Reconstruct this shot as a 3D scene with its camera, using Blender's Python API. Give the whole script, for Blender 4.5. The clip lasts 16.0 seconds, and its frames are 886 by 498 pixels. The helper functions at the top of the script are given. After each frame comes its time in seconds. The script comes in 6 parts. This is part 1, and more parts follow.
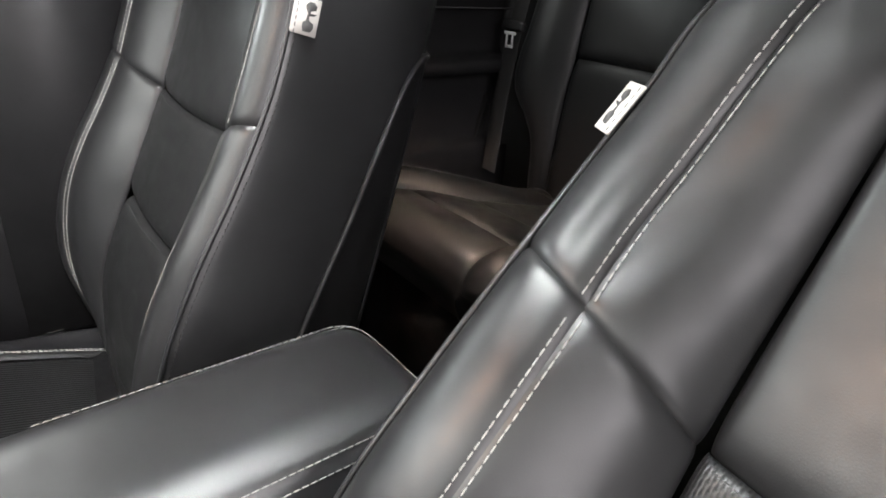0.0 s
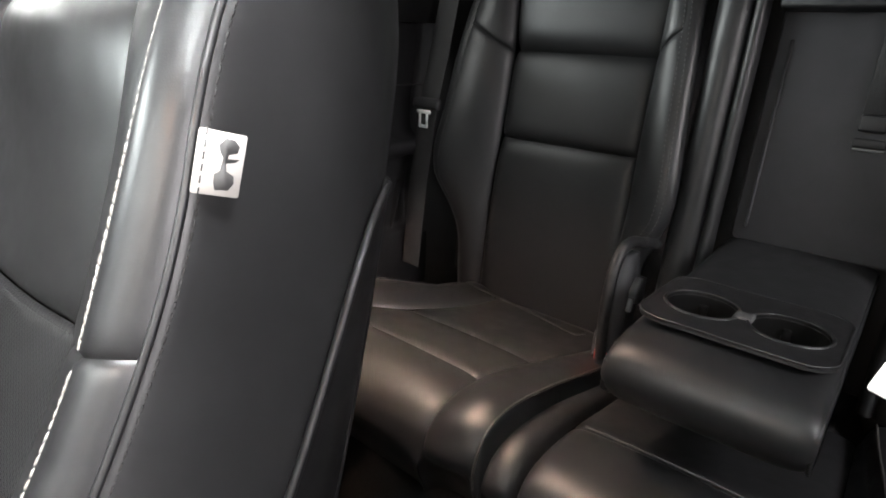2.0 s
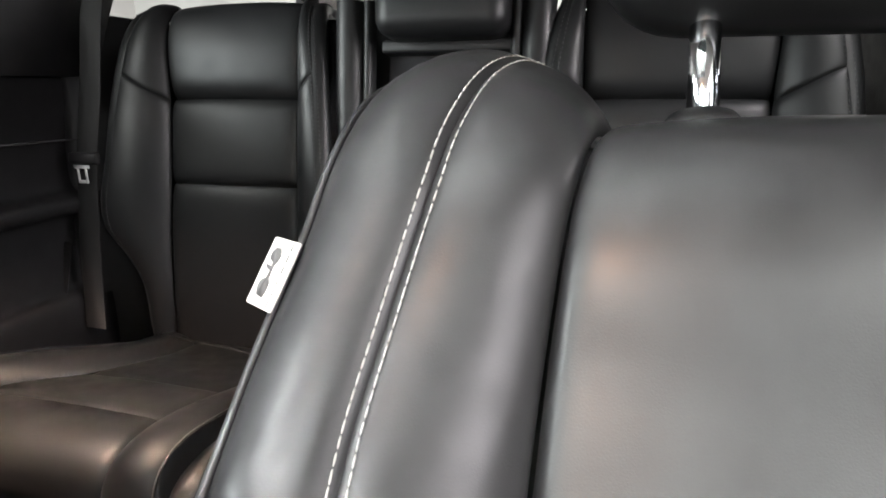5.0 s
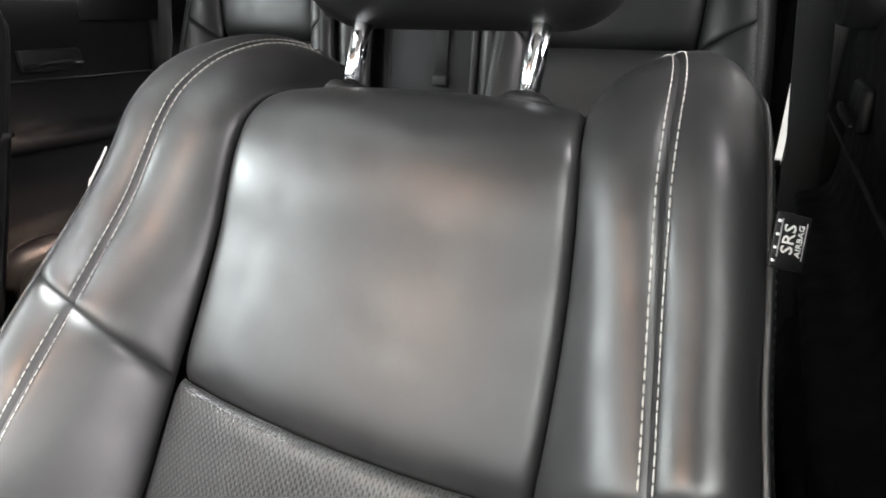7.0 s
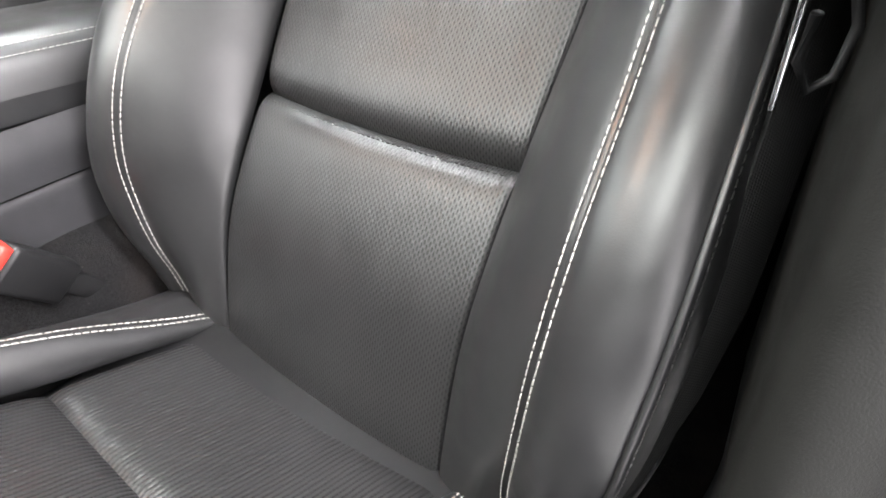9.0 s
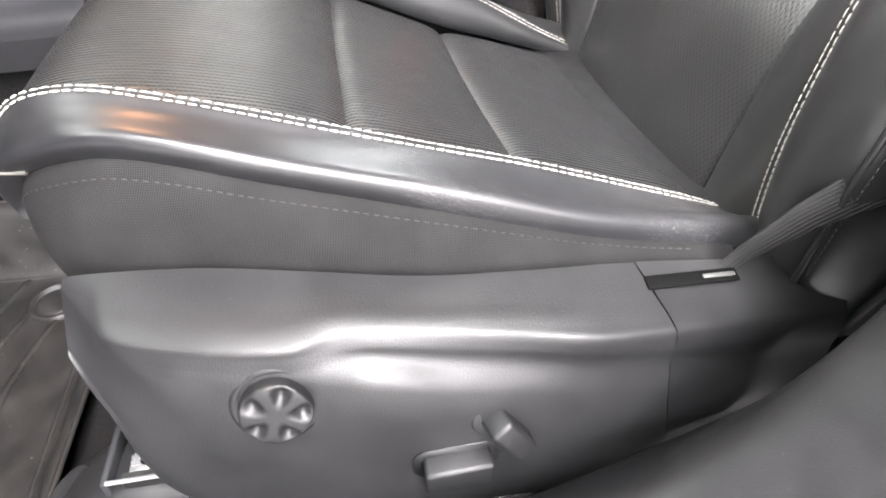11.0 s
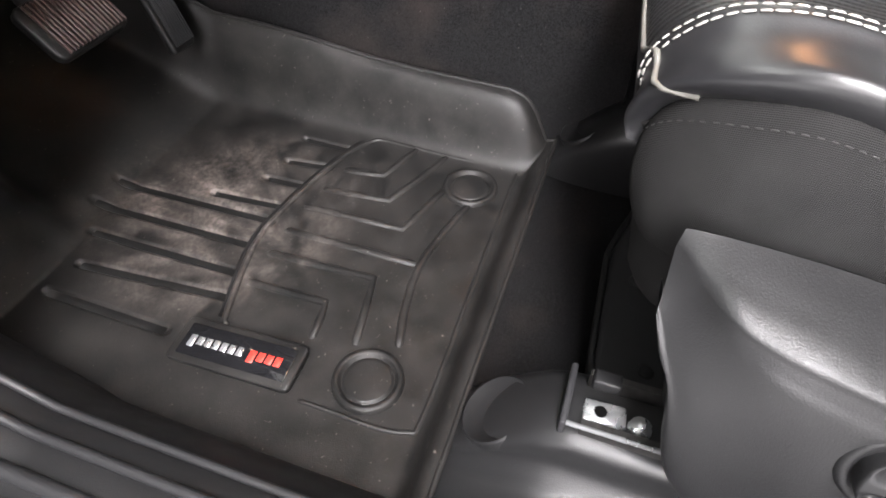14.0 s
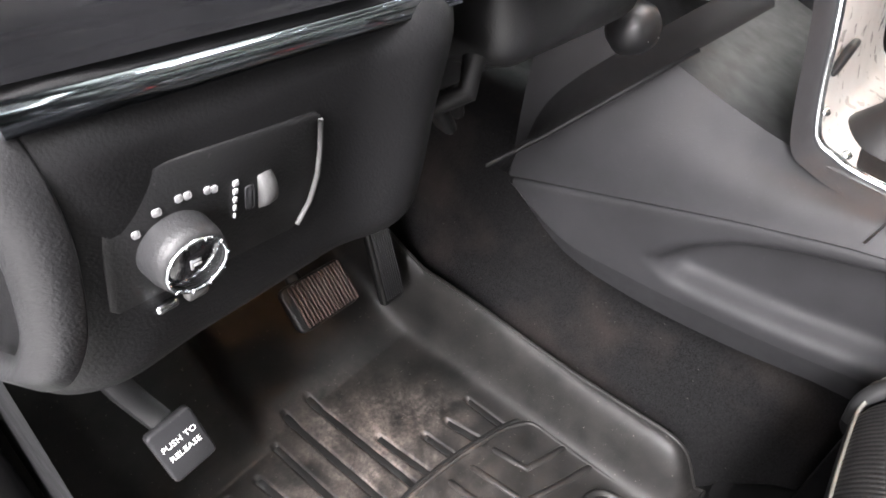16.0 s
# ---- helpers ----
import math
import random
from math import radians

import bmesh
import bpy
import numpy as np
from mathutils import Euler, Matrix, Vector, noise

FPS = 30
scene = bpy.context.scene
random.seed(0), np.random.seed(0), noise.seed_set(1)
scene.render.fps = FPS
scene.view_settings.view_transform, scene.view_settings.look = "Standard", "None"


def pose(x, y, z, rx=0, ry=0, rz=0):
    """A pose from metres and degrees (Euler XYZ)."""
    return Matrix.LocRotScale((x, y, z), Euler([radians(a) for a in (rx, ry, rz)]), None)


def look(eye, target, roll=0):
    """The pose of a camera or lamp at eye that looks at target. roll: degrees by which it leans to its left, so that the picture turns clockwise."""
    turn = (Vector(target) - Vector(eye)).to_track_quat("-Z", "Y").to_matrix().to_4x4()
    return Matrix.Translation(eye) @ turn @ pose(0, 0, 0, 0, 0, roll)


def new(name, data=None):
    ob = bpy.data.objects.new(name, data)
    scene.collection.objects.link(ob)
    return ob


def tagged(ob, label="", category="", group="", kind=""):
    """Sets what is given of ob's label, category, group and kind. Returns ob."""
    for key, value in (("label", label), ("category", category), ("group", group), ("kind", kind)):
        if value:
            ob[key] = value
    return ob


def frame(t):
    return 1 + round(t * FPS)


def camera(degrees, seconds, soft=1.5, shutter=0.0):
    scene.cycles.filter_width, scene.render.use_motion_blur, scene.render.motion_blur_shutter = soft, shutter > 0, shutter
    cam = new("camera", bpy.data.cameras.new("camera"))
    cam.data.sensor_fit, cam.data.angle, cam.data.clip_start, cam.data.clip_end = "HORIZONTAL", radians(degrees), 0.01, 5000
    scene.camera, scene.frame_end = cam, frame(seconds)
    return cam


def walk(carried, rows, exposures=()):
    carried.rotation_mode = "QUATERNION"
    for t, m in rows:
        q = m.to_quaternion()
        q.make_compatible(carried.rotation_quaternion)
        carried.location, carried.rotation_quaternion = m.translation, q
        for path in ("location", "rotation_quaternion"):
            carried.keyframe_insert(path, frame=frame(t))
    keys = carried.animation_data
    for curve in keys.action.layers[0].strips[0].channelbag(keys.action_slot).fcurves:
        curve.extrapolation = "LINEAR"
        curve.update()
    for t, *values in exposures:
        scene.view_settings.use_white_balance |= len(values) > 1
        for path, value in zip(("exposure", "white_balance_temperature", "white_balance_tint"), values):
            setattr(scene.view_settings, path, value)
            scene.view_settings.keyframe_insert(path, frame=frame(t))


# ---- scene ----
cam = camera(73.8, 16.0, 1.8)
PATH = [
    (0, (-0.327, 0.245, 0.817), (1.076, -0.885, -0.052), 3.5),
    (0.5, (-0.122, 0.183, 0.827), (1.264, -1.059, 0.096), 3.2),
    (1, (-0.046, 0.151, 0.843), (1.324, -1.121, 0.133), 2.8),
    (1.5, (-0.044, 0.142, 0.841), (1.273, -1.188, 0.136), 2.6),
    (2, (-0.1, 0.16, 0.832), (1.087, -1.296, 0.146), 2.3),
    (2.5, (-0.131, 0.157, 0.823), (0.845, -1.48, 0.22), 1.4),
    (3, (-0.136, 0.134, 0.816), (0.646, -1.623, 0.269), 0.7),
    (3.5, (-0.14, 0.115, 0.807), (0.459, -1.718, 0.276), -0.0),
    (4, (-0.149, 0.114, 0.805), (0.326, -1.754, 0.272), -0.2),
    (4.5, (-0.18, 0.132, 0.812), (0.282, -1.738, 0.273), -0.5),
    (5, (-0.256, 0.176, 0.828), (0.239, -1.688, 0.298), -0.3),
    (5.2, (-0.315, 0.199, 0.832), (0.223, -1.652, 0.298), -0.6),
    (7.3, (-0.617, 0.248, 0.869), (0.295, -1.332, 0.05), -0.2),
    (7.5, (-0.626, 0.257, 0.853), (0.304, -1.285, -0.018), -0.4),
    (8, (-0.644, 0.318, 0.806), (0.263, -1.165, -0.182), 0.5),
    (8.5, (-0.659, 0.357, 0.722), (0.26, -1.062, -0.346), 0.6),
    (9, (-0.7, 0.387, 0.652), (0.342, -0.896, -0.474), -0.9),
    (9.5, (-0.768, 0.459, 0.613), (0.413, -0.668, -0.542), -0.3),
    (10, (-0.841, 0.462, 0.541), (0.584, -0.328, -0.619), -0.8),
    (10.2, (-0.862, 0.449, 0.513), (0.622, -0.207, -0.656), -0.9),
    (12.3, (-0.842, 0.445, 0.506), (0.586, 0.464, -0.895), -0.1),
    (12.5, (-0.837, 0.459, 0.507), (0.584, 0.501, -0.899), -0.1),
    (13, (-0.835, 0.529, 0.507), (0.574, 0.631, -0.906), 0.3),
    (13.5, (-0.825, 0.608, 0.482), (0.539, 0.897, -0.939), -0.1),
    (14, (-0.809, 0.663, 0.482), (0.482, 1.088, -0.988), 1.1),
    (14.5, (-0.759, 0.678, 0.509), (0.428, 1.242, -0.999), 1.9),
    (15, (-0.716, 0.687, 0.578), (0.401, 1.324, -0.954), 3.7),
    (15.5, (-0.724, 0.746, 0.677), (0.445, 1.453, -0.784), 6.0),
    (16, (-0.728, 0.758, 0.71), (0.526, 1.695, -0.535), 4.8),
]
walk(cam, [(t, look(eye, target, roll)) for t, eye, target, roll in PATH],
     exposures=[(0, -0.5), (0.5, -0.35), (1, -0.05), (1.5, 0.1), (2.5, 0.15), (3.0, 0.25), (3.5, 0.45), (4.5, 0.33), (5, 0.2), (7.5, 0.15), (8.5, 0.3), (9.0, 0.4), (9.5, 0.6), (10, 0.9), (12.5, 0.27), (13, 0.15), (13.5, 0.05), (14, 0.1), (14.5, 0.35), (15, 0.65), (15.5, 0.65), (16, 0.4)])

# ---- light: unseen lamps added overhead in a hall, shining in through the open door and the windows ----
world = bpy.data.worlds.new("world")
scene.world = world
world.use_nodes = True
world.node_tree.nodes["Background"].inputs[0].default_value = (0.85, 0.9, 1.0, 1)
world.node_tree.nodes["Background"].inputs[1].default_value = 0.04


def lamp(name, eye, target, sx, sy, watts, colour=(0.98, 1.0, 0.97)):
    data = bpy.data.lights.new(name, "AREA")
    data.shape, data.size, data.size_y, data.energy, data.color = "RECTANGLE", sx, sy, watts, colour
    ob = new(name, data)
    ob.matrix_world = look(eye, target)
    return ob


lamp("unseen_overhead_lamp", (-1.85, 0.25, 2.40), (-0.6, 0.5, 0.1), 0.40, 3.2, 560, (1.0, 0.965, 0.985))
# added lamp above the roof opening, to brighten the front seats
lamp("unseen_overhead_lamp", (0.15, 0.35, 2.45), (0.12, 0.2, 0), 1.6, 0.6, 140, (1.0, 0.985, 1.0))
lamp("unseen_overhead_lamp", (0.0, 2.35, 2.35), (0.0, 0.25, 0.6), 4.2, 1.6, 370)
lamp("unseen_overhead_lamp", (2.5, 0.5, 2.35), (0.6, 0.3, 0.6), 0.8, 3.4, 110)
lamp("unseen_overhead_lamp", (0.0, -3.4, 2.35), (0.0, -3.2, 0), 3.4, 0.5, 50)
# unseen broad lamps, added ahead of the car and on both sides
lamp("added_broad_light", (0.0, 6.3, 1.3), (0.0, 0.0, 1.0), 6.0, 2.6, 450, (0.96, 1.0, 0.985))
lamp("added_broad_light", (4.3, 2.7, 1.5), (-0.2, 0.0, 0.8), 3.0, 1.6, 520, (0.92, 1.0, 1.0))
lamp("added_broad_light", (-5.2, 1.0, 1.35), (-0.4, 0.6, 0.5), 7.0, 2.7, 850, (1.0, 0.95, 0.975))
# warm lamps inside the car: rear dome, front map lamp, footwell
lamp("dome_lamp", (0.44, -0.30, 1.07), (0.42, -0.36, 0), 0.14, 0.07, 5.0, (1, 0.70, 0.54)).data.spread = radians(80)
lamp("map_lamp", (-0.09, 0.66, 1.085), (-0.30, 0.60, 0), 0.10, 0.14, 2.6, (1, 0.46, 0.20))
lamp("footwell_lamp", (-0.40, 1.29, 0.515), (-0.42, 1.1, 0), 0.04, 0.025, 0.06, (1, 0.70, 0.52))

# ---- helpers for shapes ----
base_of = {}


def thing(name, at, label, category, group="", kind=""):
    ob = new(name)
    ob.empty_display_size = 0.05
    ob.location = at
    base_of[ob.name] = np.array(at, float)
    return tagged(ob, label, category, group, kind)


def part(name, geo, material, parent=None, label="", smooth=True):
    """One mesh object out of (verts, faces, uv) under a thing or a part; geo is in world metres."""
    verts, faces, uv = geo
    verts = np.asarray(verts, float)
    base = np.zeros(3)
    if parent is not None:
        base = base_of[parent.name]
        verts = verts - base
    me = bpy.data.meshes.new(name)
    me.from_pydata(verts.tolist(), [], [list(map(int, f)) for f in faces])
    if uv is not None:
        layer = me.uv_layers.new(name="UVMap")
        idx = np.zeros(len(me.loops), dtype=np.int32)
        me.loops.foreach_get("vertex_index", idx)
        layer.data.foreach_set("uv", np.asarray(uv, float)[idx].ravel())
    if smooth:
        me.polygons.foreach_set("use_smooth", [True] * len(me.polygons))
    me.materials.append(material)
    ob = new(name, me)
    base_of[ob.name] = base
    if parent is not None:
        ob.parent = parent
    if label:
        ob["label"] = label
    return ob


def single(name, geo, material, label, category="", group="", kind="", smooth=True):
    return tagged(part(name, geo, material, None, "", smooth), label, category, group, kind)


def join(*geos):
    verts, faces, uvs, n = [], [], [], 0
    for v, f, u in geos:
        v = np.asarray(v, float)
        verts.append(v)
        faces += [[i + n for i in q] for q in f]
        uvs.append(np.asarray(u, float) if u is not None else v[:, :2])
        n += len(v)
    return np.concatenate(verts), faces, np.concatenate(uvs)


def sheet(p, closed=False):
    """A grid of points as a surface, with its own lengths as uv."""
    a, b = p.shape[:2]
    du = np.zeros((a, b))
    dv = np.zeros((a, b))
    du[1:] = np.cumsum(np.linalg.norm(np.diff(p, axis=0), axis=2), axis=0)
    dv[:, 1:] = np.cumsum(np.linalg.norm(np.diff(p, axis=1), axis=2), axis=1)
    du -= du[-1:] / 2
    k = np.arange(a * b).reshape(a, b)
    q = np.stack([k[:-1, :-1], k[1:, :-1], k[1:, 1:], k[:-1, 1:]], -1).reshape(-1, 4).tolist()
    if closed:
        q += np.stack([k[-1, :-1], k[0, :-1], k[0, 1:], k[-1, 1:]], -1).tolist()
    return p.reshape(-1, 3), q, np.stack([du, dv], -1).reshape(-1, 2)


def smooth_curve(rows):
    """rows of (v, a, b, c): a function of v through them, without overshoot at the ends."""
    r = np.array(rows, float)
    t, p = r[:, 0], r[:, 1:]
    d = np.diff(p, axis=0) / np.diff(t)[:, None]
    m = np.vstack([d[:1], (d[:-1] + d[1:]) / 2, d[-1:]])

    def f(v):
        v = np.clip(np.asarray(v, float), t[0], t[-1])
        i = np.clip(np.searchsorted(t, v, side="right") - 1, 0, len(t) - 2)
        h = (t[i + 1] - t[i])[..., None]
        s = ((v - t[i]) / (t[i + 1] - t[i]))[..., None]
        return ((2 * s**3 - 3 * s**2 + 1) * p[i] + (s**3 - 2 * s**2 + s) * h * m[i]
                + (-2 * s**3 + 3 * s**2) * p[i + 1] + (s**3 - s**2) * h * m[i + 1])
    return f


class Loft:
    """A surface between two curves of v, bulged along its normal."""

    def __init__(self, a, b, ref, bulge=0.0, shape=1.0, skew=1.0):
        self.a, self.b, self.ref, self.bulge, self.shape, self.skew = a, b, np.array(ref, float), bulge, shape, skew

    def flat(self, u, v):
        u = np.asarray(u, float)[..., None]
        return self.a(v) * (1 - u) + self.b(v) * u

    def normal(self, u, v):
        e = 0.004
        n = np.cross(self.flat(np.asarray(u) + 0.02, v) - self.flat(np.asarray(u) - 0.02, v), self.flat(u, np.asarray(v) + e) - self.flat(u, np.asarray(v) - e))
        n /= np.linalg.norm(n, axis=-1)[..., None] + 1e-12
        return n * np.where((n @ self.ref)[..., None] < 0, -1, 1)

    def pos(self, u, v, lift=0.0):
        u, v = np.broadcast_arrays(np.asarray(u, float), np.asarray(v, float))
        w = np.clip(u, 0, 1) ** self.skew
        g = self.bulge * (4 * w * (1 - w)) ** self.shape + lift
        return self.flat(u, v) + self.normal(u, v) * np.asarray(g)[..., None]

    def panel(self, v0, v1, nu=24, nv=40, edges=(), u0=0.0, u1=1.0):
        """edges: {(side, depth, width)}, side of u0 u1 v0 v1; the surface dips there as at a seam. v0 and v1 may be functions of u."""
        tu = 0.5 - 0.5 * np.cos(np.pi * np.linspace(0, 1, nu + 1))
        tv = 0.5 - 0.5 * np.cos(np.pi * np.linspace(0, 1, nv + 1))
        u = (u0 + (u1 - u0) * tu)[:, None] * np.ones(nv + 1)
        lo = v0(u) if callable(v0) else np.full_like(u, v0)
        hi = v1(u) if callable(v1) else np.full_like(u, v1)
        v = lo + (hi - lo) * tv[None, :]
        p = self.pos(u, v)
        wid = np.linalg.norm(np.diff(p, axis=0), axis=2).sum(0)[None, :]
        hei = np.linalg.norm(np.diff(p, axis=1), axis=2).sum(1)[:, None]
        dist = {"u0": tu[:, None] * wid, "u1": (1 - tu[:, None]) * wid, "v0": tv[None, :] * hei, "v1": (1 - tv[None, :]) * hei}
        dip = sum((d * np.exp(-dist[s] / w) for s, d, w in edges), np.zeros_like(u))
        return sheet(p - self.normal(u, v) * dip[..., None])


def tube(pts, r, k=8):
    pts = np.asarray(pts, float)
    t = np.gradient(pts, axis=0)
    t /= np.linalg.norm(t, axis=1)[:, None] + 1e-12
    up = np.array([0.13, 0.31, 0.94])
    a = np.cross(t, up)
    a /= np.linalg.norm(a, axis=1)[:, None] + 1e-12
    b = np.cross(t, a)
    r = np.broadcast_to(np.asarray(r, float), (len(pts),))
    ang = np.linspace(0, 2 * np.pi, k, endpoint=False)
    ring = pts[None] + r[None, :, None] * (np.cos(ang)[:, None, None] * a[None] + np.sin(ang)[:, None, None] * b[None])
    v, f, uv = sheet(ring, closed=True)
    n = len(pts)
    f = f + [[i * n for i in range(k)], [i * n + n - 1 for i in range(k)][::-1]]
    return v, f, uv


def strip(pts, ref, width, thick, k=5):
    """A flat band along pts, its face towards ref; width may vary."""
    pts = np.asarray(pts, float)
    t = np.gradient(pts, axis=0)
    t /= np.linalg.norm(t, axis=1)[:, None] + 1e-12
    side = np.cross(t, np.asarray(ref, float))
    side /= np.linalg.norm(side, axis=-1)[:, None] + 1e-12
    nrm = np.cross(side, t)
    w = np.broadcast_to(np.asarray(width, float), (len(pts),))[:, None] / 2
    h = thick / 2
    prof = [(-1, -h), (-1, h * 0.6), (-0.94, h), (0.94, h), (1, h * 0.6), (1, -h)]
    ring = np.stack([pts + side * w * a + nrm * b for a, b in prof])
    v, f, uv = sheet(ring, closed=True)
    n = len(pts)
    f = f + [[i * n for i in range(6)], [i * n + n - 1 for i in range(6)][::-1]]
    return v, f, uv


def from_bm(bm, m=None):
    if m is not None:
        bm.transform(m)
    bm.verts.index_update()
    v = [tuple(q.co) for q in bm.verts]
    f = [[q.index for q in face.verts] for face in bm.faces]
    bm.free()
    return np.array(v), f, None


def rbox(size, m, bevel=0.004, seg=3, taper=(1.0, 1.0)):
    """A box of that size round the origin of m, rounded; taper narrows its +z face."""
    bm = bmesh.new()
    bmesh.ops.create_cube(bm, size=1)
    for v in bm.verts:
        k = (taper[0], taper[1]) if v.co.z > 0 else (1, 1)
        v.co = Vector((v.co.x * size[0] * k[0], v.co.y * size[1] * k[1], v.co.z * size[2]))
    if bevel:
        bmesh.ops.bevel(bm, geom=bm.edges[:], offset=bevel, segments=seg, profile=0.5, affect="EDGES")
    return from_bm(bm, m)


def prism(outline, depth, m, bevel=0.002, seg=2):
    """A plate: the outline in the xy plane of m, raised by depth along z, with rounded rims."""
    bm = bmesh.new()
    low = [bm.verts.new((x, y, 0)) for x, y in outline]
    face = bm.faces.new(low)
    out = bmesh.ops.extrude_face_region(bm, geom=[face])
    top = [g for g in out["geom"] if isinstance(g, bmesh.types.BMVert)]
    for v in top:
        v.co.z += depth
    bmesh.ops.recalc_face_normals(bm, faces=bm.faces[:])
    if bevel:
        rim = [e for e in bm.edges if all(v in top for v in e.verts)]
        bmesh.ops.bevel(bm, geom=rim, offset=bevel, segments=seg, profile=0.5, affect="EDGES")
    return from_bm(bm, m)


def lathe(profile, m, k=32):
    """profile of (radius, height) turned round the z axis of m."""
    ang = np.linspace(0, 2 * np.pi, k, endpoint=False)
    p = np.array([[(r * np.cos(a), r * np.sin(a), z) for r, z in profile] for a in ang])
    v, f, uv = sheet(p, closed=True)
    mm = np.array(m)
    return v @ mm[:3, :3].T + mm[:3, 3], f, uv


def rounded(w, h, r, n=5, cx=0.0, cy=0.0):
    pts = []
    for sx, sy, a0 in ((1, 1, 0), (-1, 1, 90), (-1, -1, 180), (1, -1, 270)):
        for i in range(n + 1):
            a = radians(a0 + 90 * i / n)
            pts.append((cx + sx * (w / 2 - r) + r * math.cos(a), cy + sy * (h / 2 - r) + r * math.sin(a)))
    return pts


def axes(at, x, y):
    """A pose at a point with its x and y axes given."""
    x = Vector(x).normalized()
    z = x.cross(Vector(y)).normalized()
    y = z.cross(x)
    return Matrix(((x.x, y.x, z.x, at[0]), (x.y, y.y, z.y, at[1]), (x.z, y.z, z.z, at[2]), (0, 0, 0, 1)))


def stitches(loft, u_of, v0, v1, pitch=0.0062, size=(0.0055, 0.00095, 0.0009), lift=0.0003, lean=0.0, jitter=0.12):
    """A row of threads on a loft; u_of(v) is where it runs."""
    vv = np.linspace(v0, v1, 400)
    line = loft.pos(u_of(vv), vv)
    length = np.r_[0, np.cumsum(np.linalg.norm(np.diff(line, axis=0), axis=1))]
    at = np.arange(pitch / 2, length[-1] - pitch / 2, pitch)
    rng = np.random.default_rng(3)
    at = at + rng.uniform(-1, 1, len(at)) * pitch * jitter * 0.3
    v = np.interp(at, length, vv)
    nrm = loft.normal(u_of(v), v)
    p = loft.pos(u_of(v), v) + nrm * lift
    tan = np.stack([np.interp(at + 0.001, length, line[:, i]) - np.interp(at - 0.001, length, line[:, i]) for i in range(3)], -1)
    tan /= np.linalg.norm(tan, axis=1)[:, None] + 1e-12
    side = np.cross(nrm, tan)
    tan = tan + side * lean
    tan /= np.linalg.norm(tan, axis=1)[:, None]
    side = np.cross(nrm, tan)
    verts, faces = [], []
    hl, hw, hh = size[0] / 2, size[1] / 2, size[2]
    prof = [(-1.0, 0.45, 0.15), (-0.6, 1.0, 0.8), (0.6, 1.0, 0.8), (1.0, 0.45, 0.15)]
    for i in range(len(p)):
        n0 = len(verts)
        k = 1 + rng.uniform(-1, 1) * jitter
        for a, w, h in prof:
            c = p[i] + tan[i] * a * hl * k
            verts += [c + side[i] * hw * w, c + side[i] * hw * 0.5 * w + nrm[i] * hh * h, c - side[i] * hw * 0.5 * w + nrm[i] * hh * h, c - side[i] * hw * w]
        for j in range(3):
            for q in range(3):
                b = n0 + 4 * j + q
                faces.append([b, b + 4, b + 5, b + 1])
        faces += [[n0, n0 + 1, n0 + 2, n0 + 3], [n0 + 12, n0 + 15, n0 + 14, n0 + 13]]
    return np.array(verts), faces, None

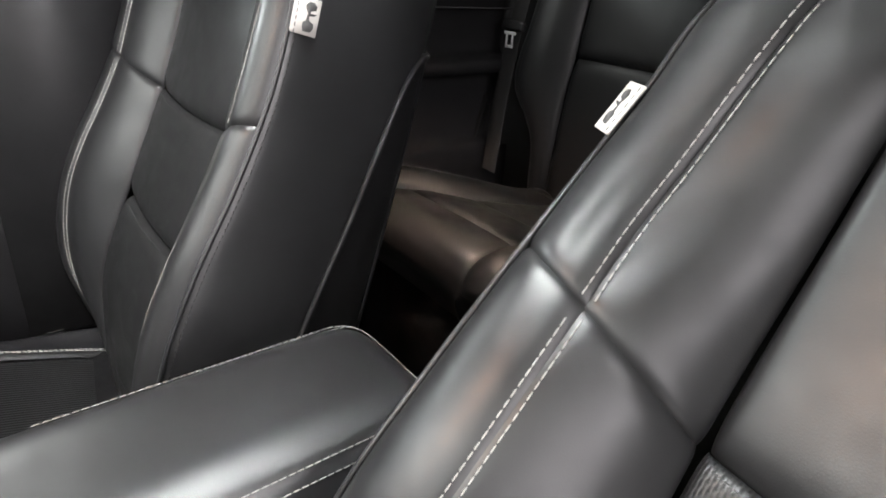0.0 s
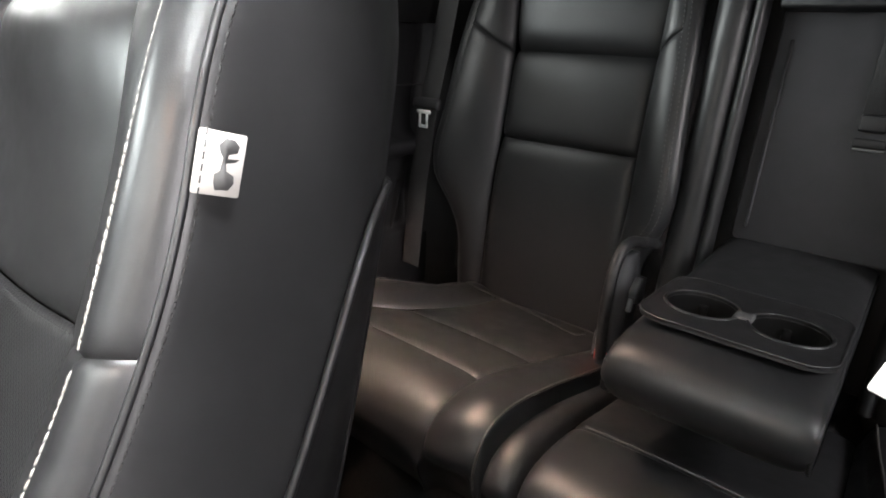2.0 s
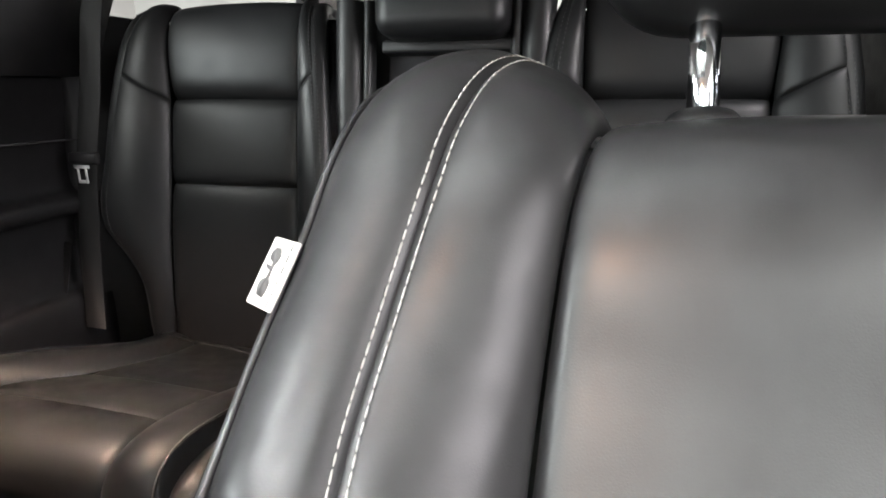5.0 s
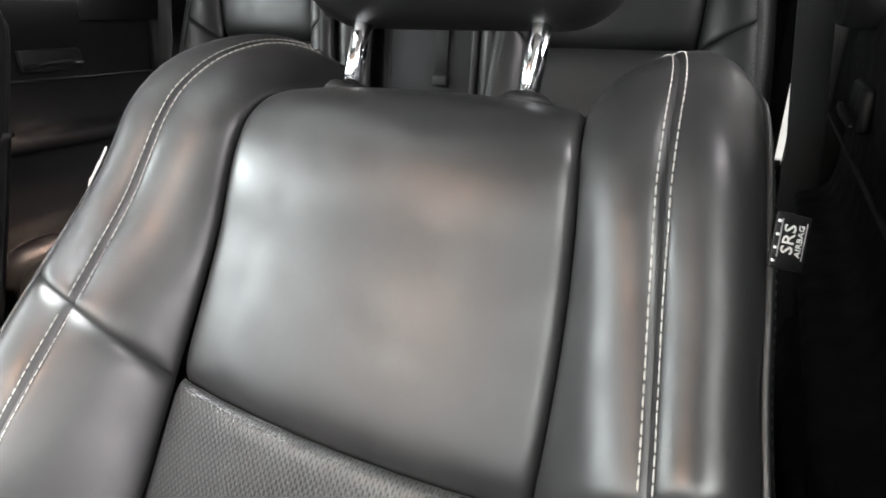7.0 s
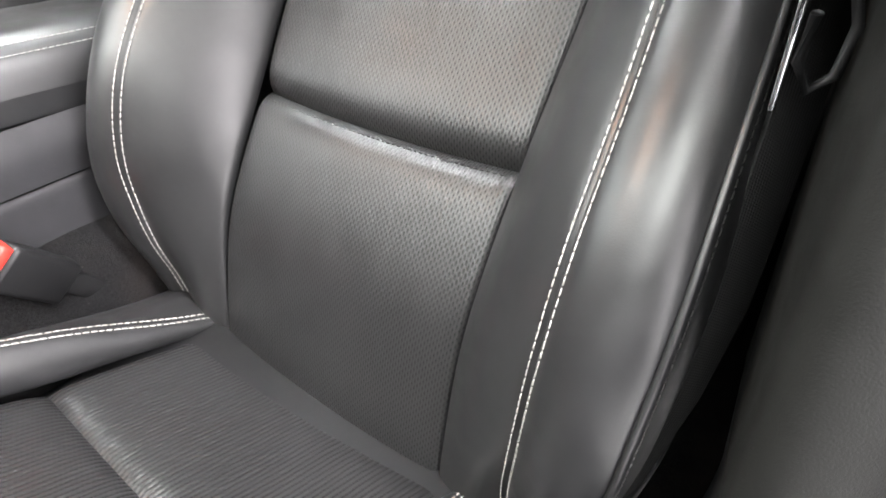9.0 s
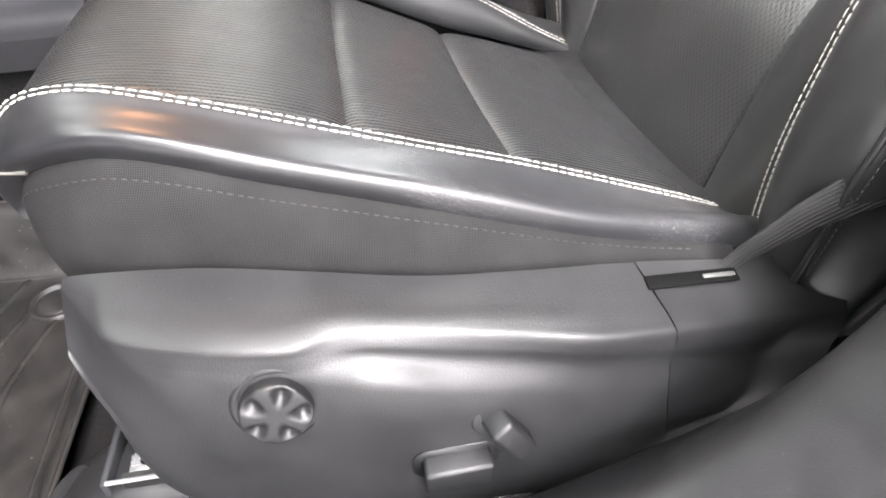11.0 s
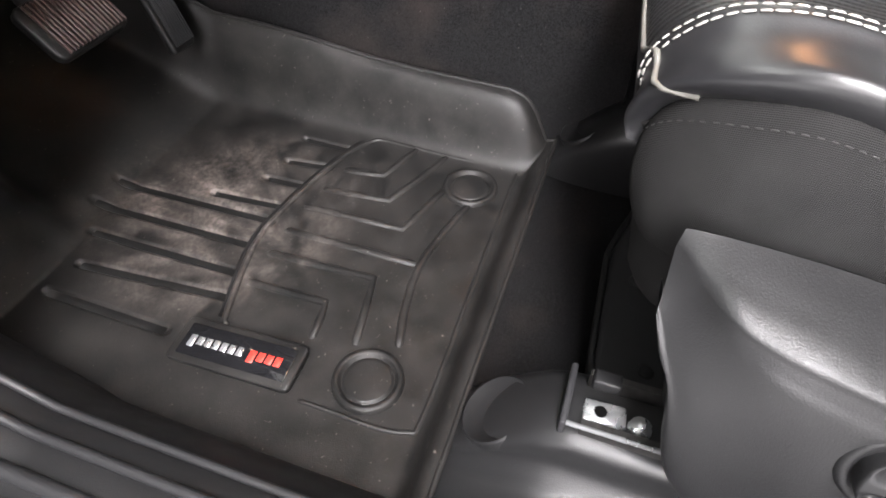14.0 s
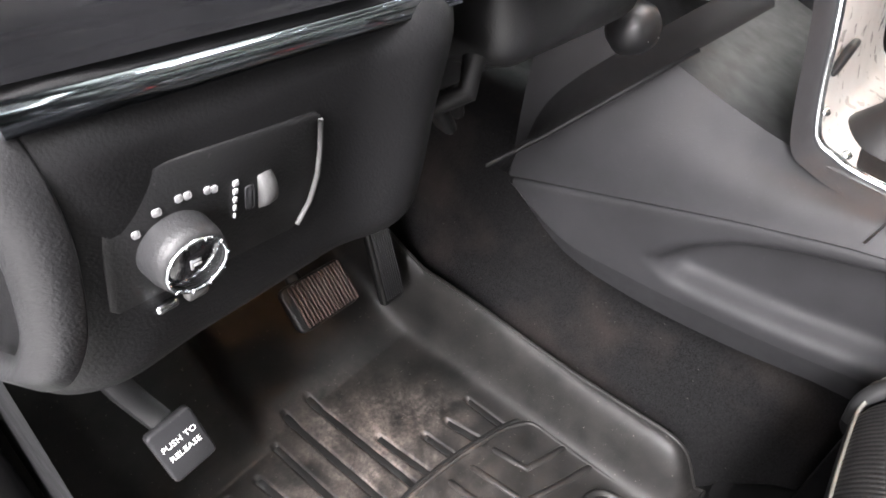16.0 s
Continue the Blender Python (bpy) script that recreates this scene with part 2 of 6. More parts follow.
# ---- materials ----
class Nodes:
    def __init__(self, name):
        self.m = bpy.data.materials.new(name)
        self.m.use_nodes = True
        self.t = self.m.node_tree
        self.b = self.t.nodes["Principled BSDF"]

    def node(self, kind, **kw):
        n = self.t.nodes.new(kind)
        for k, v in kw.items():
            if k in n.inputs:
                n.inputs[k].default_value = v
        return n

    def put(self, a, b):
        self.t.links.new(a, b)

    def coord(self, which="Object"):
        return self.node("ShaderNodeTexCoord").outputs[which]

    def noise(self, scale, detail=3, rough=0.55, src=None):
        n = self.node("ShaderNodeTexNoise", Scale=scale, Detail=detail, Roughness=rough)
        self.put(src or self.coord(), n.inputs["Vector"])
        return n.outputs["Fac"]

    def cells(self, scale, feature="DISTANCE_TO_EDGE", src=None):
        n = self.node("ShaderNodeTexVoronoi", Scale=scale)
        n.feature = feature
        self.put(src or self.coord(), n.inputs["Vector"])
        return n.outputs["Distance"]

    def ramp(self, src, lo, hi, a=0.0, b=1.0):
        n = self.node("ShaderNodeMapRange")
        for i, v in zip((1, 2, 3, 4), (lo, hi, a, b)):
            n.inputs[i].default_value = v
        self.put(src, n.inputs[0])
        return n.outputs[0]

    def math(self, op, a, b=None, c=None):
        n = self.t.nodes.new("ShaderNodeMath")
        n.operation = op
        for i, v in enumerate((a, b, c)):
            if v is None:
                continue
            if isinstance(v, (int, float)):
                n.inputs[i].default_value = v
            else:
                self.put(v, n.inputs[i])
        return n.outputs[0]

    def mix(self, fac, a, b):
        n = self.t.nodes.new("ShaderNodeMix")
        n.data_type = "RGBA"
        if isinstance(fac, (int, float)):
            n.inputs[0].default_value = fac
        else:
            self.put(fac, n.inputs[0])
        for i, v in ((6, a), (7, b)):
            if isinstance(v, tuple):
                n.inputs[i].default_value = (*v, 1)
            else:
                self.put(v, n.inputs[i])
        return n.outputs[2]

    def bump(self, height, strength, dist, before=None):
        n = self.node("ShaderNodeBump", Strength=strength, Distance=dist)
        self.put(height, n.inputs["Height"])
        if before is not None:
            self.put(before, n.inputs["Normal"])
        return n.outputs["Normal"]

    def done(self, colour=None, rough=None, normal=None, metal=0.0, spec=0.5, coat=0.0):
        i = self.b.inputs
        for k, v in (("Base Color", colour), ("Roughness", rough), ("Normal", normal)):
            if v is None:
                continue
            if isinstance(v, tuple):
                i[k].default_value = (*v, 1)
            elif isinstance(v, (int, float)):
                i[k].default_value = v
            else:
                self.put(v, i[k])
        i["Metallic"].default_value = metal
        i["Specular IOR Level"].default_value = spec
        i["Coat Weight"].default_value = coat
        return self.m


def leather(name, col, rough=0.42, wear=0.0, holes=0.0, spec=0.5, pitch=(5.4, 7.0), pore=(0.50, 0.85), groove=(0.35, 1.3), squash=1.0, shine=0.2):
    n = Nodes(name)
    big = n.noise(9, 3)
    fine = n.noise(140, 4)
    c = n.mix(n.ramp(big, 0.3, 0.7), tuple(v * 0.82 for v in col), tuple(v * 1.15 for v in col))
    c = n.mix(n.ramp(fine, 0.35, 0.75, 0, 0.5), c, tuple(v * 1.3 for v in col))
    r = n.ramp(n.noise(35, 3), 0.3, 0.7, rough - 0.05, rough + 0.07)
    grain = n.math("MINIMUM", n.cells(620), 0.35)
    nor = n.bump(grain, 0.10, 0.0005)
    nor = n.bump(n.noise(38, 2), 0.035, 0.004, nor)
    if wear:
        st = n.node("ShaderNodeMapping")
        st.inputs["Scale"].default_value = (1.0, 0.3, 1.0)
        wob = n.node("ShaderNodeTexNoise", Scale=45, Detail=3)
        n.put(n.coord(), wob.inputs["Vector"])
        add = n.node("ShaderNodeVectorMath")
        add.operation = "MULTIPLY_ADD"
        n.put(wob.outputs["Color"], add.inputs[0])
        add.inputs[1].default_value = (0.014, 0.014, 0.014)
        n.put(n.coord(), add.inputs[2])
        n.put(add.outputs[0], st.inputs["Vector"])
        line = n.cells(430, src=st.outputs[0])
        warp = n.noise(14, 4)
        place = n.node("ShaderNodeSeparateXYZ")
        n.put(n.coord(), place.inputs[0])
        used = n.math("MULTIPLY", n.ramp(warp, 0.44, 0.60), n.ramp(place.outputs[1], 0.06, 0.13, 1, 0))
        mask = n.math("MULTIPLY", n.ramp(line, 0.0, 0.026, 1, 0), used)
        c = n.mix(n.math("MULTIPLY", mask, wear), c, (0.14, 0.135, 0.14))
        nor = n.bump(n.math("MULTIPLY", n.ramp(line, 0.0, 0.10), used), 0.25 * wear, 0.001, nor)
    if holes:
        uv = n.node("ShaderNodeSeparateXYZ")
        n.put(n.coord("UV"), uv.inputs[0])
        near, round_ = [], []
        for shift in (0.0, 0.5):
            fa = n.math("MULTIPLY", n.math("SUBTRACT", n.math("FRACT", n.math("ADD", n.math("DIVIDE", uv.outputs[0], pitch[0] / 1000), 50 + shift)), 0.5), pitch[0])
            fb = n.math("MULTIPLY", n.math("SUBTRACT", n.math("FRACT", n.math("ADD", n.math("DIVIDE", uv.outputs[1], pitch[1] / 1000), 50 + shift)), 0.5), pitch[1])
            aa = n.math("MULTIPLY", fa, fa)
            bb = n.math("MULTIPLY", fb, fb)
            round_.append(n.math("SQRT", n.math("ADD", aa, n.math("MULTIPLY", bb, squash))))
            near.append(n.math("SQRT", n.math("ADD", aa, n.math("MULTIPLY", bb, 0.11))))
        hole = n.ramp(n.math("MINIMUM", *round_), *pore, 1, 0)
        dent = n.ramp(n.math("MINIMUM", *near), *groove)
        c = n.mix(hole, c, (0.002, 0.002, 0.002))
        nor = n.bump(dent, holes, 0.0007, nor)
        r = n.math("ADD", r, n.math("MULTIPLY", hole, 0.4))
        n.put(n.ramp(n.math("MULTIPLY", dent, n.math("SUBTRACT", 1.0, hole)), 0, 1, shine * spec, spec), n.b.inputs["Specular IOR Level"])
    return n.done(c, r, nor, spec=spec)


def plastic(name, col, rough=0.5, grain=900, depth=0.0005, spec=0.32, strength=0.38):
    n = Nodes(name)
    c = n.mix(n.ramp(n.noise(14, 4), 0.3, 0.7), tuple(v * 0.85 for v in col), tuple(v * 1.18 for v in col))
    dust = n.ramp(n.noise(420, 2), 0.70, 0.78, 0, 0.35)
    c = n.mix(dust, c, tuple(min(1, v * 2.2 + 0.03) for v in col))
    r = n.ramp(n.noise(40, 3), 0.3, 0.7, rough - 0.06, rough + 0.08)
    nor = n.bump(n.noise(grain, 2), strength, depth)
    nor = n.bump(n.noise(25, 2), 0.05, 0.006, nor)
    return n.done(c, r, nor, spec=spec)


def cloth(name, col, scale=520, rough=0.9):
    n = Nodes(name)
    uv = n.node("ShaderNodeSeparateXYZ")
    n.put(n.coord("UV"), uv.inputs[0])
    w = n.math("MULTIPLY", n.math("SINE", n.math("MULTIPLY", n.math("ADD", uv.outputs[0], uv.outputs[1]), scale * 6.28)),
               n.math("SINE", n.math("MULTIPLY", n.math("SUBTRACT", uv.outputs[0], uv.outputs[1]), scale * 6.28)))
    c = n.mix(n.ramp(w, -1, 1), tuple(v * 0.65 for v in col), tuple(v * 1.3 for v in col))
    c = n.mix(n.ramp(n.noise(30, 4), 0.4, 0.75, 0, 0.5), c, tuple(v * 1.7 for v in col))
    return n.done(c, rough, n.bump(w, 0.4, 0.0006), spec=0.08)


def webbing(name, col):
    n = Nodes(name)
    uv = n.node("ShaderNodeSeparateXYZ")
    n.put(n.coord("UV"), uv.inputs[0])
    rib = n.math("SINE", n.math("MULTIPLY", uv.outputs[0], 6.28 / 0.0026))
    tie = n.math("MULTIPLY", n.math("SINE", n.math("MULTIPLY", uv.outputs[1], 6.28 / 0.0016)), 0.35)
    w = n.math("ADD", rib, tie)
    c = n.mix(n.ramp(w, -1.2, 1.2), tuple(v * 0.6 for v in col), tuple(v * 1.2 for v in col))
    return n.done(c, 0.6, n.bump(w, 0.3, 0.0006), spec=0.2)


def carpet(name, col):
    n = Nodes(name)
    f = n.noise(480, 6, 0.85)
    c = n.mix(n.ramp(f, 0.35, 0.7), tuple(v * 0.2 for v in col), tuple(v * 2.0 for v in col))
    c = n.mix(n.ramp(n.noise(7, 4), 0.5, 0.72, 0, 0.5), c, (col[0] * 2.6 + 0.012, col[1] * 2.2 + 0.008, col[2] * 2 + 0.006))
    lint = n.ramp(n.cells(110, "F1"), 0.05, 0.09, 1, 0)
    lint = n.math("MULTIPLY", lint, n.ramp(n.noise(17, 2), 0.5, 0.58))
    c = n.mix(n.math("MULTIPLY", lint, 0.6), c, (0.16, 0.15, 0.14))
    return n.done(c, 0.97, n.bump(f, 1.0, 0.006), spec=0.05)


def rubber(name):
    n = Nodes(name)
    # a dusty worn patch where the feet rest, and thin dust elsewhere
    gap = n.node("ShaderNodeVectorMath")
    gap.operation = "DISTANCE"
    n.put(n.coord(), gap.inputs[0])
    gap.inputs[1].default_value = (0.03, 0.12, 0.0)
    big = n.noise(7, 5, 0.62)
    big = n.math("ADD", n.math("MULTIPLY", n.ramp(big, 0.36, 0.58), n.ramp(gap.outputs["Value"], 0.06, 0.17, 1, 0)), n.ramp(big, 0.52, 0.72, 0, 0.02))
    mid = n.noise(26, 5, 0.7)
    fine = n.noise(300, 4)
    c = n.mix(n.ramp(mid, 0.35, 0.7), (0.007, 0.007, 0.007), (0.018, 0.0168, 0.016))
    scuff = n.noise(110, 8, 0.8)
    dirt = n.math("MULTIPLY", n.math("MULTIPLY", big, n.ramp(mid, 0.34, 0.60)), n.ramp(scuff, 0.40, 0.60, 0.15, 1.0))
    c = n.mix(n.math("MULTIPLY", dirt, 1.0), c, (0.14, 0.120, 0.108))
    speck = n.ramp(n.noise(260, 2), 0.70, 0.75, 0, 0.8)
    c = n.mix(speck, c, (0.12, 0.11, 0.1))
    r = n.ramp(mid, 0.3, 0.7, 0.36, 0.54)
    nor = n.bump(n.noise(850, 2), 0.45, 0.0007)
    nor = n.bump(fine, 0.15, 0.001, nor)
    return n.done(c, r, nor, spec=0.28)


def plain(name, col, rough=0.4, metal=0.0, spec=0.5, coat=0.0, var=0.12, scale=30):
    n = Nodes(name)
    c = n.mix(n.ramp(n.noise(scale, 3), 0.3, 0.7), tuple(v * (1 - var) for v in col), tuple(min(1, v * (1 + var)) for v in col))
    r = n.ramp(n.noise(scale * 2, 3), 0.3, 0.7, max(0.03, rough - 0.05), rough + 0.05)
    return n.done(c, r, None, metal, spec, coat)


LEATHER = leather("black_leather", (0.0125, 0.0126, 0.0132), 0.345)
WORN = leather("creased_leather", (0.011, 0.011, 0.012), 0.33, wear=0.6)
PERF = leather("perforated_leather", (0.011, 0.011, 0.0115), 0.34, holes=0.30, pitch=(4.8, 6.2), pore=(0.32, 0.62), groove=(0.3, 1.2), shine=0.55)
PERF_SEAT = leather("perforated_seat_leather", (0.011, 0.011, 0.0115), 0.33, holes=0.42, spec=0.62, pitch=(9.6, 3.3), pore=(0.62, 1.15), groove=(0.3, 2.0), squash=0.30, shine=0.42)
# darker, duller copy of the front leather, holding the shade of the rear
SHADED_REAR_LEATHER = leather("shaded_rear_leather", (0.0085, 0.0087, 0.0092), 0.42, spec=0.26)
PALE_PIPING = leather("pale_piping_leather", (0.10, 0.097, 0.088), 0.42, spec=0.4)
REAR_PIPING = leather("rear_piping_leather", (0.03, 0.029, 0.027), 0.40, spec=0.4)
SIDE_CLOTH = cloth("grey_side_cloth", (0.012, 0.0118, 0.0118))
SATIN_GREY = plastic("worn_and_lit_grey", (0.045, 0.045, 0.045), 0.46, spec=0.3)
BELT = webbing("belt_webbing", (0.013, 0.013, 0.0132))
TRIM = plastic("charcoal_plastic", (0.0075, 0.0075, 0.008), 0.41, spec=0.3)
SIDE_TRIM = plastic("matt_side_trim", (0.011, 0.011, 0.0115), 0.36, spec=0.28)
# near-black that puts the shade inside wells, slot and holes into colour
SHADE_BLACK = plastic("recess_shade_black", (0.002, 0.002, 0.002), 0.8, spec=0.05)
SATIN_DASH = plastic("satin_dash_plastic", (0.016, 0.016, 0.017), 0.42, spec=0.3)
DASH = plastic("dash_plastic", (0.0065, 0.0065, 0.007), 0.55, spec=0.15)
PANEL = plastic("console_plastic", (0.019, 0.019, 0.0205), 0.54, spec=0.15)
PILLAR = plastic("pillar_plastic", (0.0065, 0.0067, 0.0062), 0.62, spec=0.16)
DARK = plastic("dark_plastic", (0.0075, 0.0075, 0.008), 0.5, spec=0.25)
GLOSSY = plain("gloss_black", (0.008, 0.008, 0.009), 0.12, coat=0.5)
CLEAR = Nodes("clear_glass").done((0.9, 0.95, 0.93), 0.02)
CLEAR.node_tree.nodes["Principled BSDF"].inputs["Transmission Weight"].default_value = 1.0
CARPET = carpet("black_carpet", (0.0168, 0.0166, 0.0174))
# reddish brown puts the warm light on the brake pedal into its colour
WARM_WORN_RUBBER = plastic("warm_lit_worn_rubber", (0.045, 0.030, 0.026), 0.42, spec=0.4)
RUBBER = rubber("mat_rubber")
BLACK_RUBBER = plastic("plain_black_rubber", (0.006, 0.006, 0.006), 0.5)
CHROME = plain("chrome", (0.72, 0.74, 0.76), 0.10, 1.0)
DARK_CHROME = plain("dark_chrome", (0.30, 0.33, 0.36), 0.12, 1.0)
STEEL = plain("steel", (0.09, 0.087, 0.085), 0.45, 1.0, var=0.25, scale=120)
SATIN = plain("satin_silver", (0.55, 0.56, 0.57), 0.28, 0.8)
THREAD = plain("pale_thread", (0.30, 0.293, 0.275), 0.75, spec=0.2)
BLACK_THREAD = plain("black_thread", (0.012, 0.012, 0.012), 0.6, spec=0.4)
BRIGHT = plain("bright_silver_paint", (0.45, 0.46, 0.45), 0.3, 0.15, coat=0.3)
RED = plain("red_plastic", (0.65, 0.035, 0.025), 0.35)
WHITE_CLOTH = cloth("white_label_cloth", (0.48, 0.465, 0.44), 700)
GREY_INK = plain("grey_ink", (0.06, 0.06, 0.06), 0.8)
DIM_INK = plain("faded_ink", (0.30, 0.30, 0.31), 0.6)
WHITE_INK = plain("white_ink", (0.75, 0.75, 0.74), 0.6)
HEADLINER = cloth("headliner_cloth", (0.72, 0.70, 0.67), 300)
PAINT = plain("black_body_paint", (0.006, 0.006, 0.007), 0.15, coat=1.0)
HALL = plain("hall_wall_paint", (0.34, 0.335, 0.32), 0.8, var=0.1, scale=1.5)
HALL_FLOOR = plain("hall_floor", (0.34, 0.34, 0.335), 0.45, var=0.25, scale=2)

# ---- front seats ----
def skin(curves, keys, v0, v1, nu=40, nv=60):
    """A surface through several curves of v, one beside the other."""
    tv = np.linspace(0, 1, nv + 1)
    us = np.linspace(keys[0], keys[-1], nu + 1)
    rows = []
    for u in us:
        k = (u - keys[0]) / (keys[-1] - keys[0])
        lo = v0(k) if callable(v0) else v0
        hi = v1(k) if callable(v1) else v1
        v = lo + (hi - lo) * tv
        pts = np.stack([c(v) for c in curves])
        f = smooth_curve([(keys[i], i) for i in range(len(keys))])
        d = np.diff(pts, axis=0) / np.diff(keys)[:, None, None]
        m = np.concatenate([d[:1], (d[:-1] + d[1:]) / 2, d[-1:]])
        i = int(np.clip(np.searchsorted(keys, u, side="right") - 1, 0, len(keys) - 2))
        h = keys[i + 1] - keys[i]
        s = (u - keys[i]) / h
        rows.append((2 * s**3 - 3 * s**2 + 1) * pts[i] + (s**3 - 2 * s**2 + s) * h * m[i]
                    + (-2 * s**3 + 3 * s**2) * pts[i + 1] + (s**3 - s**2) * h * m[i + 1])
    return sheet(np.stack(rows))


# lines up the backrest: v, sideways, up along it, out of it
B_INSERT = [(-.03, .137, -.03, .0), (.03, .137, .03, .015), (.114, .137, .114, .028), (.238, .138, .238, .016), (.387, .1435, .387, -.004), (.5, .1405, .5, -.010),
            (.57, .135, .57, -.004), (.6, .131, .595, -.006), (.64, .126, .618, -.022), (.68, .120, .63, -.052), (.72, .114, .63, -.085), (.76, .108, .62, -.118)]
B_STITCH = [(-.03, .205, -.03, -.015), (.028, .205, .028, .027), (.06, .205, .06, .053), (.1, .206, .1, .077), (.145, .207, .145, .097), (.21, .208, .21, .106),
            (.28, .207, .28, .097), (.37, .206, .37, .071), (.43, .208, .43, .048), (.475, .2095, .475, .031), (.52, .2045, .52, .020), (.55, .199, .55, .018), (.58, .193, .58, .016), (.61, .188, .61, .008),
            (.645, .180, .645, -.016), (.68, .170, .672, -.053), (.72, .155, .682, -.09), (.76, .135, .675, -.12)]
B_OUTER = [(-.03, .238, -.03, -.015), (.03, .25, .03, .03), (.08, .262, .08, .072), (.125, .267, .125, .092), (.2, .27, .2, .1), (.28, .27, .28, .093),
           (.36, .267, .36, .07), (.445, .263, .445, .042), (.5, .261, .5, .022), (.55, .252, .55, .012), (.6, .243, .6, .006), (.63, .238, .632, -.014), (.66, .229, .658, -.048),
           (.7, .211, .676, -.09), (.76, .185, .672, -.13)]
# the outboard bolster is a little flatter and wider below
B_STITCH_OUT = [(-.03, .197, -.03, -.015), (.028, .200, .028, .024), (.06, .206, .06, .047), (.1, .211, .1, .068), (.145, .215, .145, .086), (.21, .217, .21, .094),
                (.28, .217, .28, .086), (.37, .211, .37, .064), (.43, .205, .43, .044), (.475, .198, .475, .029), (.52, .191, .52, .019), (.55, .187, .55, .017), (.58, .183, .58, .014), (.61, .180, .61, .006),
                (.645, .176, .645, -.016), (.68, .168, .672, -.053), (.72, .153, .682, -.09), (.76, .135, .675, -.12)]
B_OUTER_OUT = [(-.03, .24, -.03, -.015), (.03, .255, .03, .028), (.08, .269, .08, .064), (.125, .274, .125, .083), (.2, .276, .2, .09), (.28, .272, .28, .084),
               (.36, .265, .36, .063), (.41, .258, .41, .048), (.483, .245, .483, .026), (.545, .237, .545, .012), (.6, .228, .6, -.006), (.63, .224, .628, -.034), (.66, .219, .65, -.065),
               (.7, .205, .67, -.1), (.76, .185, .672, -.13)]
B_REAR = [(-.03, .235, -.03, -.125), (.1, .25, .1, -.112), (.25, .25, .25, -.112), (.4, .238, .4, -.118), (.55, .215, .55, -.128), (.63, .195, .628, -.138),
          (.68, .178, .66, -.145), (.76, .15, .672, -.15)]
# the passenger's backrest has shallower bolsters and a deeper back
P_STITCH = [(-.03, .205, -.03, -.015), (.028, .205, .028, .022), (.06, .208, .06, .042), (.1, .212, .1, .058), (.145, .217, .145, .068), (.21, .221, .21, .072), (.27, .222, .27, .064),
            (.335, .222, .335, .049), (.40, .222, .40, .037), (.46, .222, .46, .033), (.50, .222, .50, .031), (.546, .221, .546, .028), (.592, .215, .592, .021), (.625, .204, .625, .006),
            (.655, .191, .652, -.020), (.69, .175, .675, -.055), (.73, .155, .685, -.09), (.76, .14, .68, -.12)]
P_OUTER = [(-.03, .238, -.03, -.015), (.03, .25, .03, .022), (.08, .262, .08, .050), (.125, .267, .125, .062), (.2, .27, .2, .066), (.28, .27, .28, .056),
           (.36, .268, .36, .038), (.41, .267, .41, .029), (.455, .267, .455, .024), (.50, .266, .50, .0225), (.533, .264, .533, .0230), (.565, .260, .565, .021), (.60, .252, .60, .013), (.635, .242, .635, -.008),
           (.67, .228, .665, -.045), (.71, .208, .680, -.09), (.76, .185, .675, -.13)]
P_REAR = [(-.03, .235, -.03, -.150), (.1, .25, .1, -.142), (.25, .25, .25, -.142), (.4, .238, .4, -.146), (.55, .215, .55, -.152), (.63, .195, .628, -.158),
          (.68, .178, .66, -.162), (.76, .15, .672, -.165)]
# lines along the cushion: v, sideways, ahead, height
C_INSERT_OUT = [(.13, .152, .13, .200), (.182, .152, .182, .247), (.265, .152, .265, .279), (.335, .152, .335, .302), (.39, .151, .39, .317), (.45, .150, .45, .334),
                (.505, .142, .505, .347), (.553, .132, .553, .355), (.59, .126, .59, .358), (.62, .122, .622, .353), (.65, .118, .642, .338), (.68, .115, .65, .318), (.71, .114, .648, .298)]
C_STITCH_OUT = [(.13, .165, .13, .236), (.182, .165, .182, .255), (.265, .165, .265, .284), (.335, .164, .335, .307), (.39, .162, .39, .322), (.45, .16, .45, .339),
                (.505, .158, .505, .355), (.553, .154, .553, .366), (.59, .148, .59, .370), (.62, .142, .62, .364), (.65, .136, .64, .347), (.68, .13, .65, .325), (.71, .126, .648, .300)]
C_EDGE_OUT = [(.13, .215, .13, .252), (.2, .216, .2, .262), (.29, .208, .29, .273), (.385, .2, .385, .298), (.44, .192, .44, .310), (.508, .187, .508, .328),
              (.547, .183, .547, .338), (.58, .179, .58, .343), (.62, .168, .613, .335), (.65, .152, .635, .32), (.68, .14, .643, .30), (.71, .134, .639, .28)]
C_TRIM_OUT = [(.13, .232, .13, .258), (.2, .232, .2, .262), (.288, .226, .288, .266), (.35, .222, .35, .266), (.412, .218, .412, .268), (.473, .21, .473, .274),
              (.53, .202, .53, .28), (.586, .196, .586, .279), (.62, .189, .611, .271), (.65, .17, .628, .262), (.68, .15, .633, .258), (.71, .14, .631, .255)]
C_INSERT_IN = [(.13, .152, .13, .200), (.167, .153, .167, .232), (.261, .155, .261, .266), (.324, .155, .324, .284), (.389, .155, .389, .309), (.44, .155, .44, .33),
               (.483, .155, .483, .349), (.53, .15, .53, .362), (.59, .14, .59, .366), (.62, .134, .622, .358), (.65, .128, .642, .34), (.68, .125, .65, .318), (.71, .124, .648, .298)]
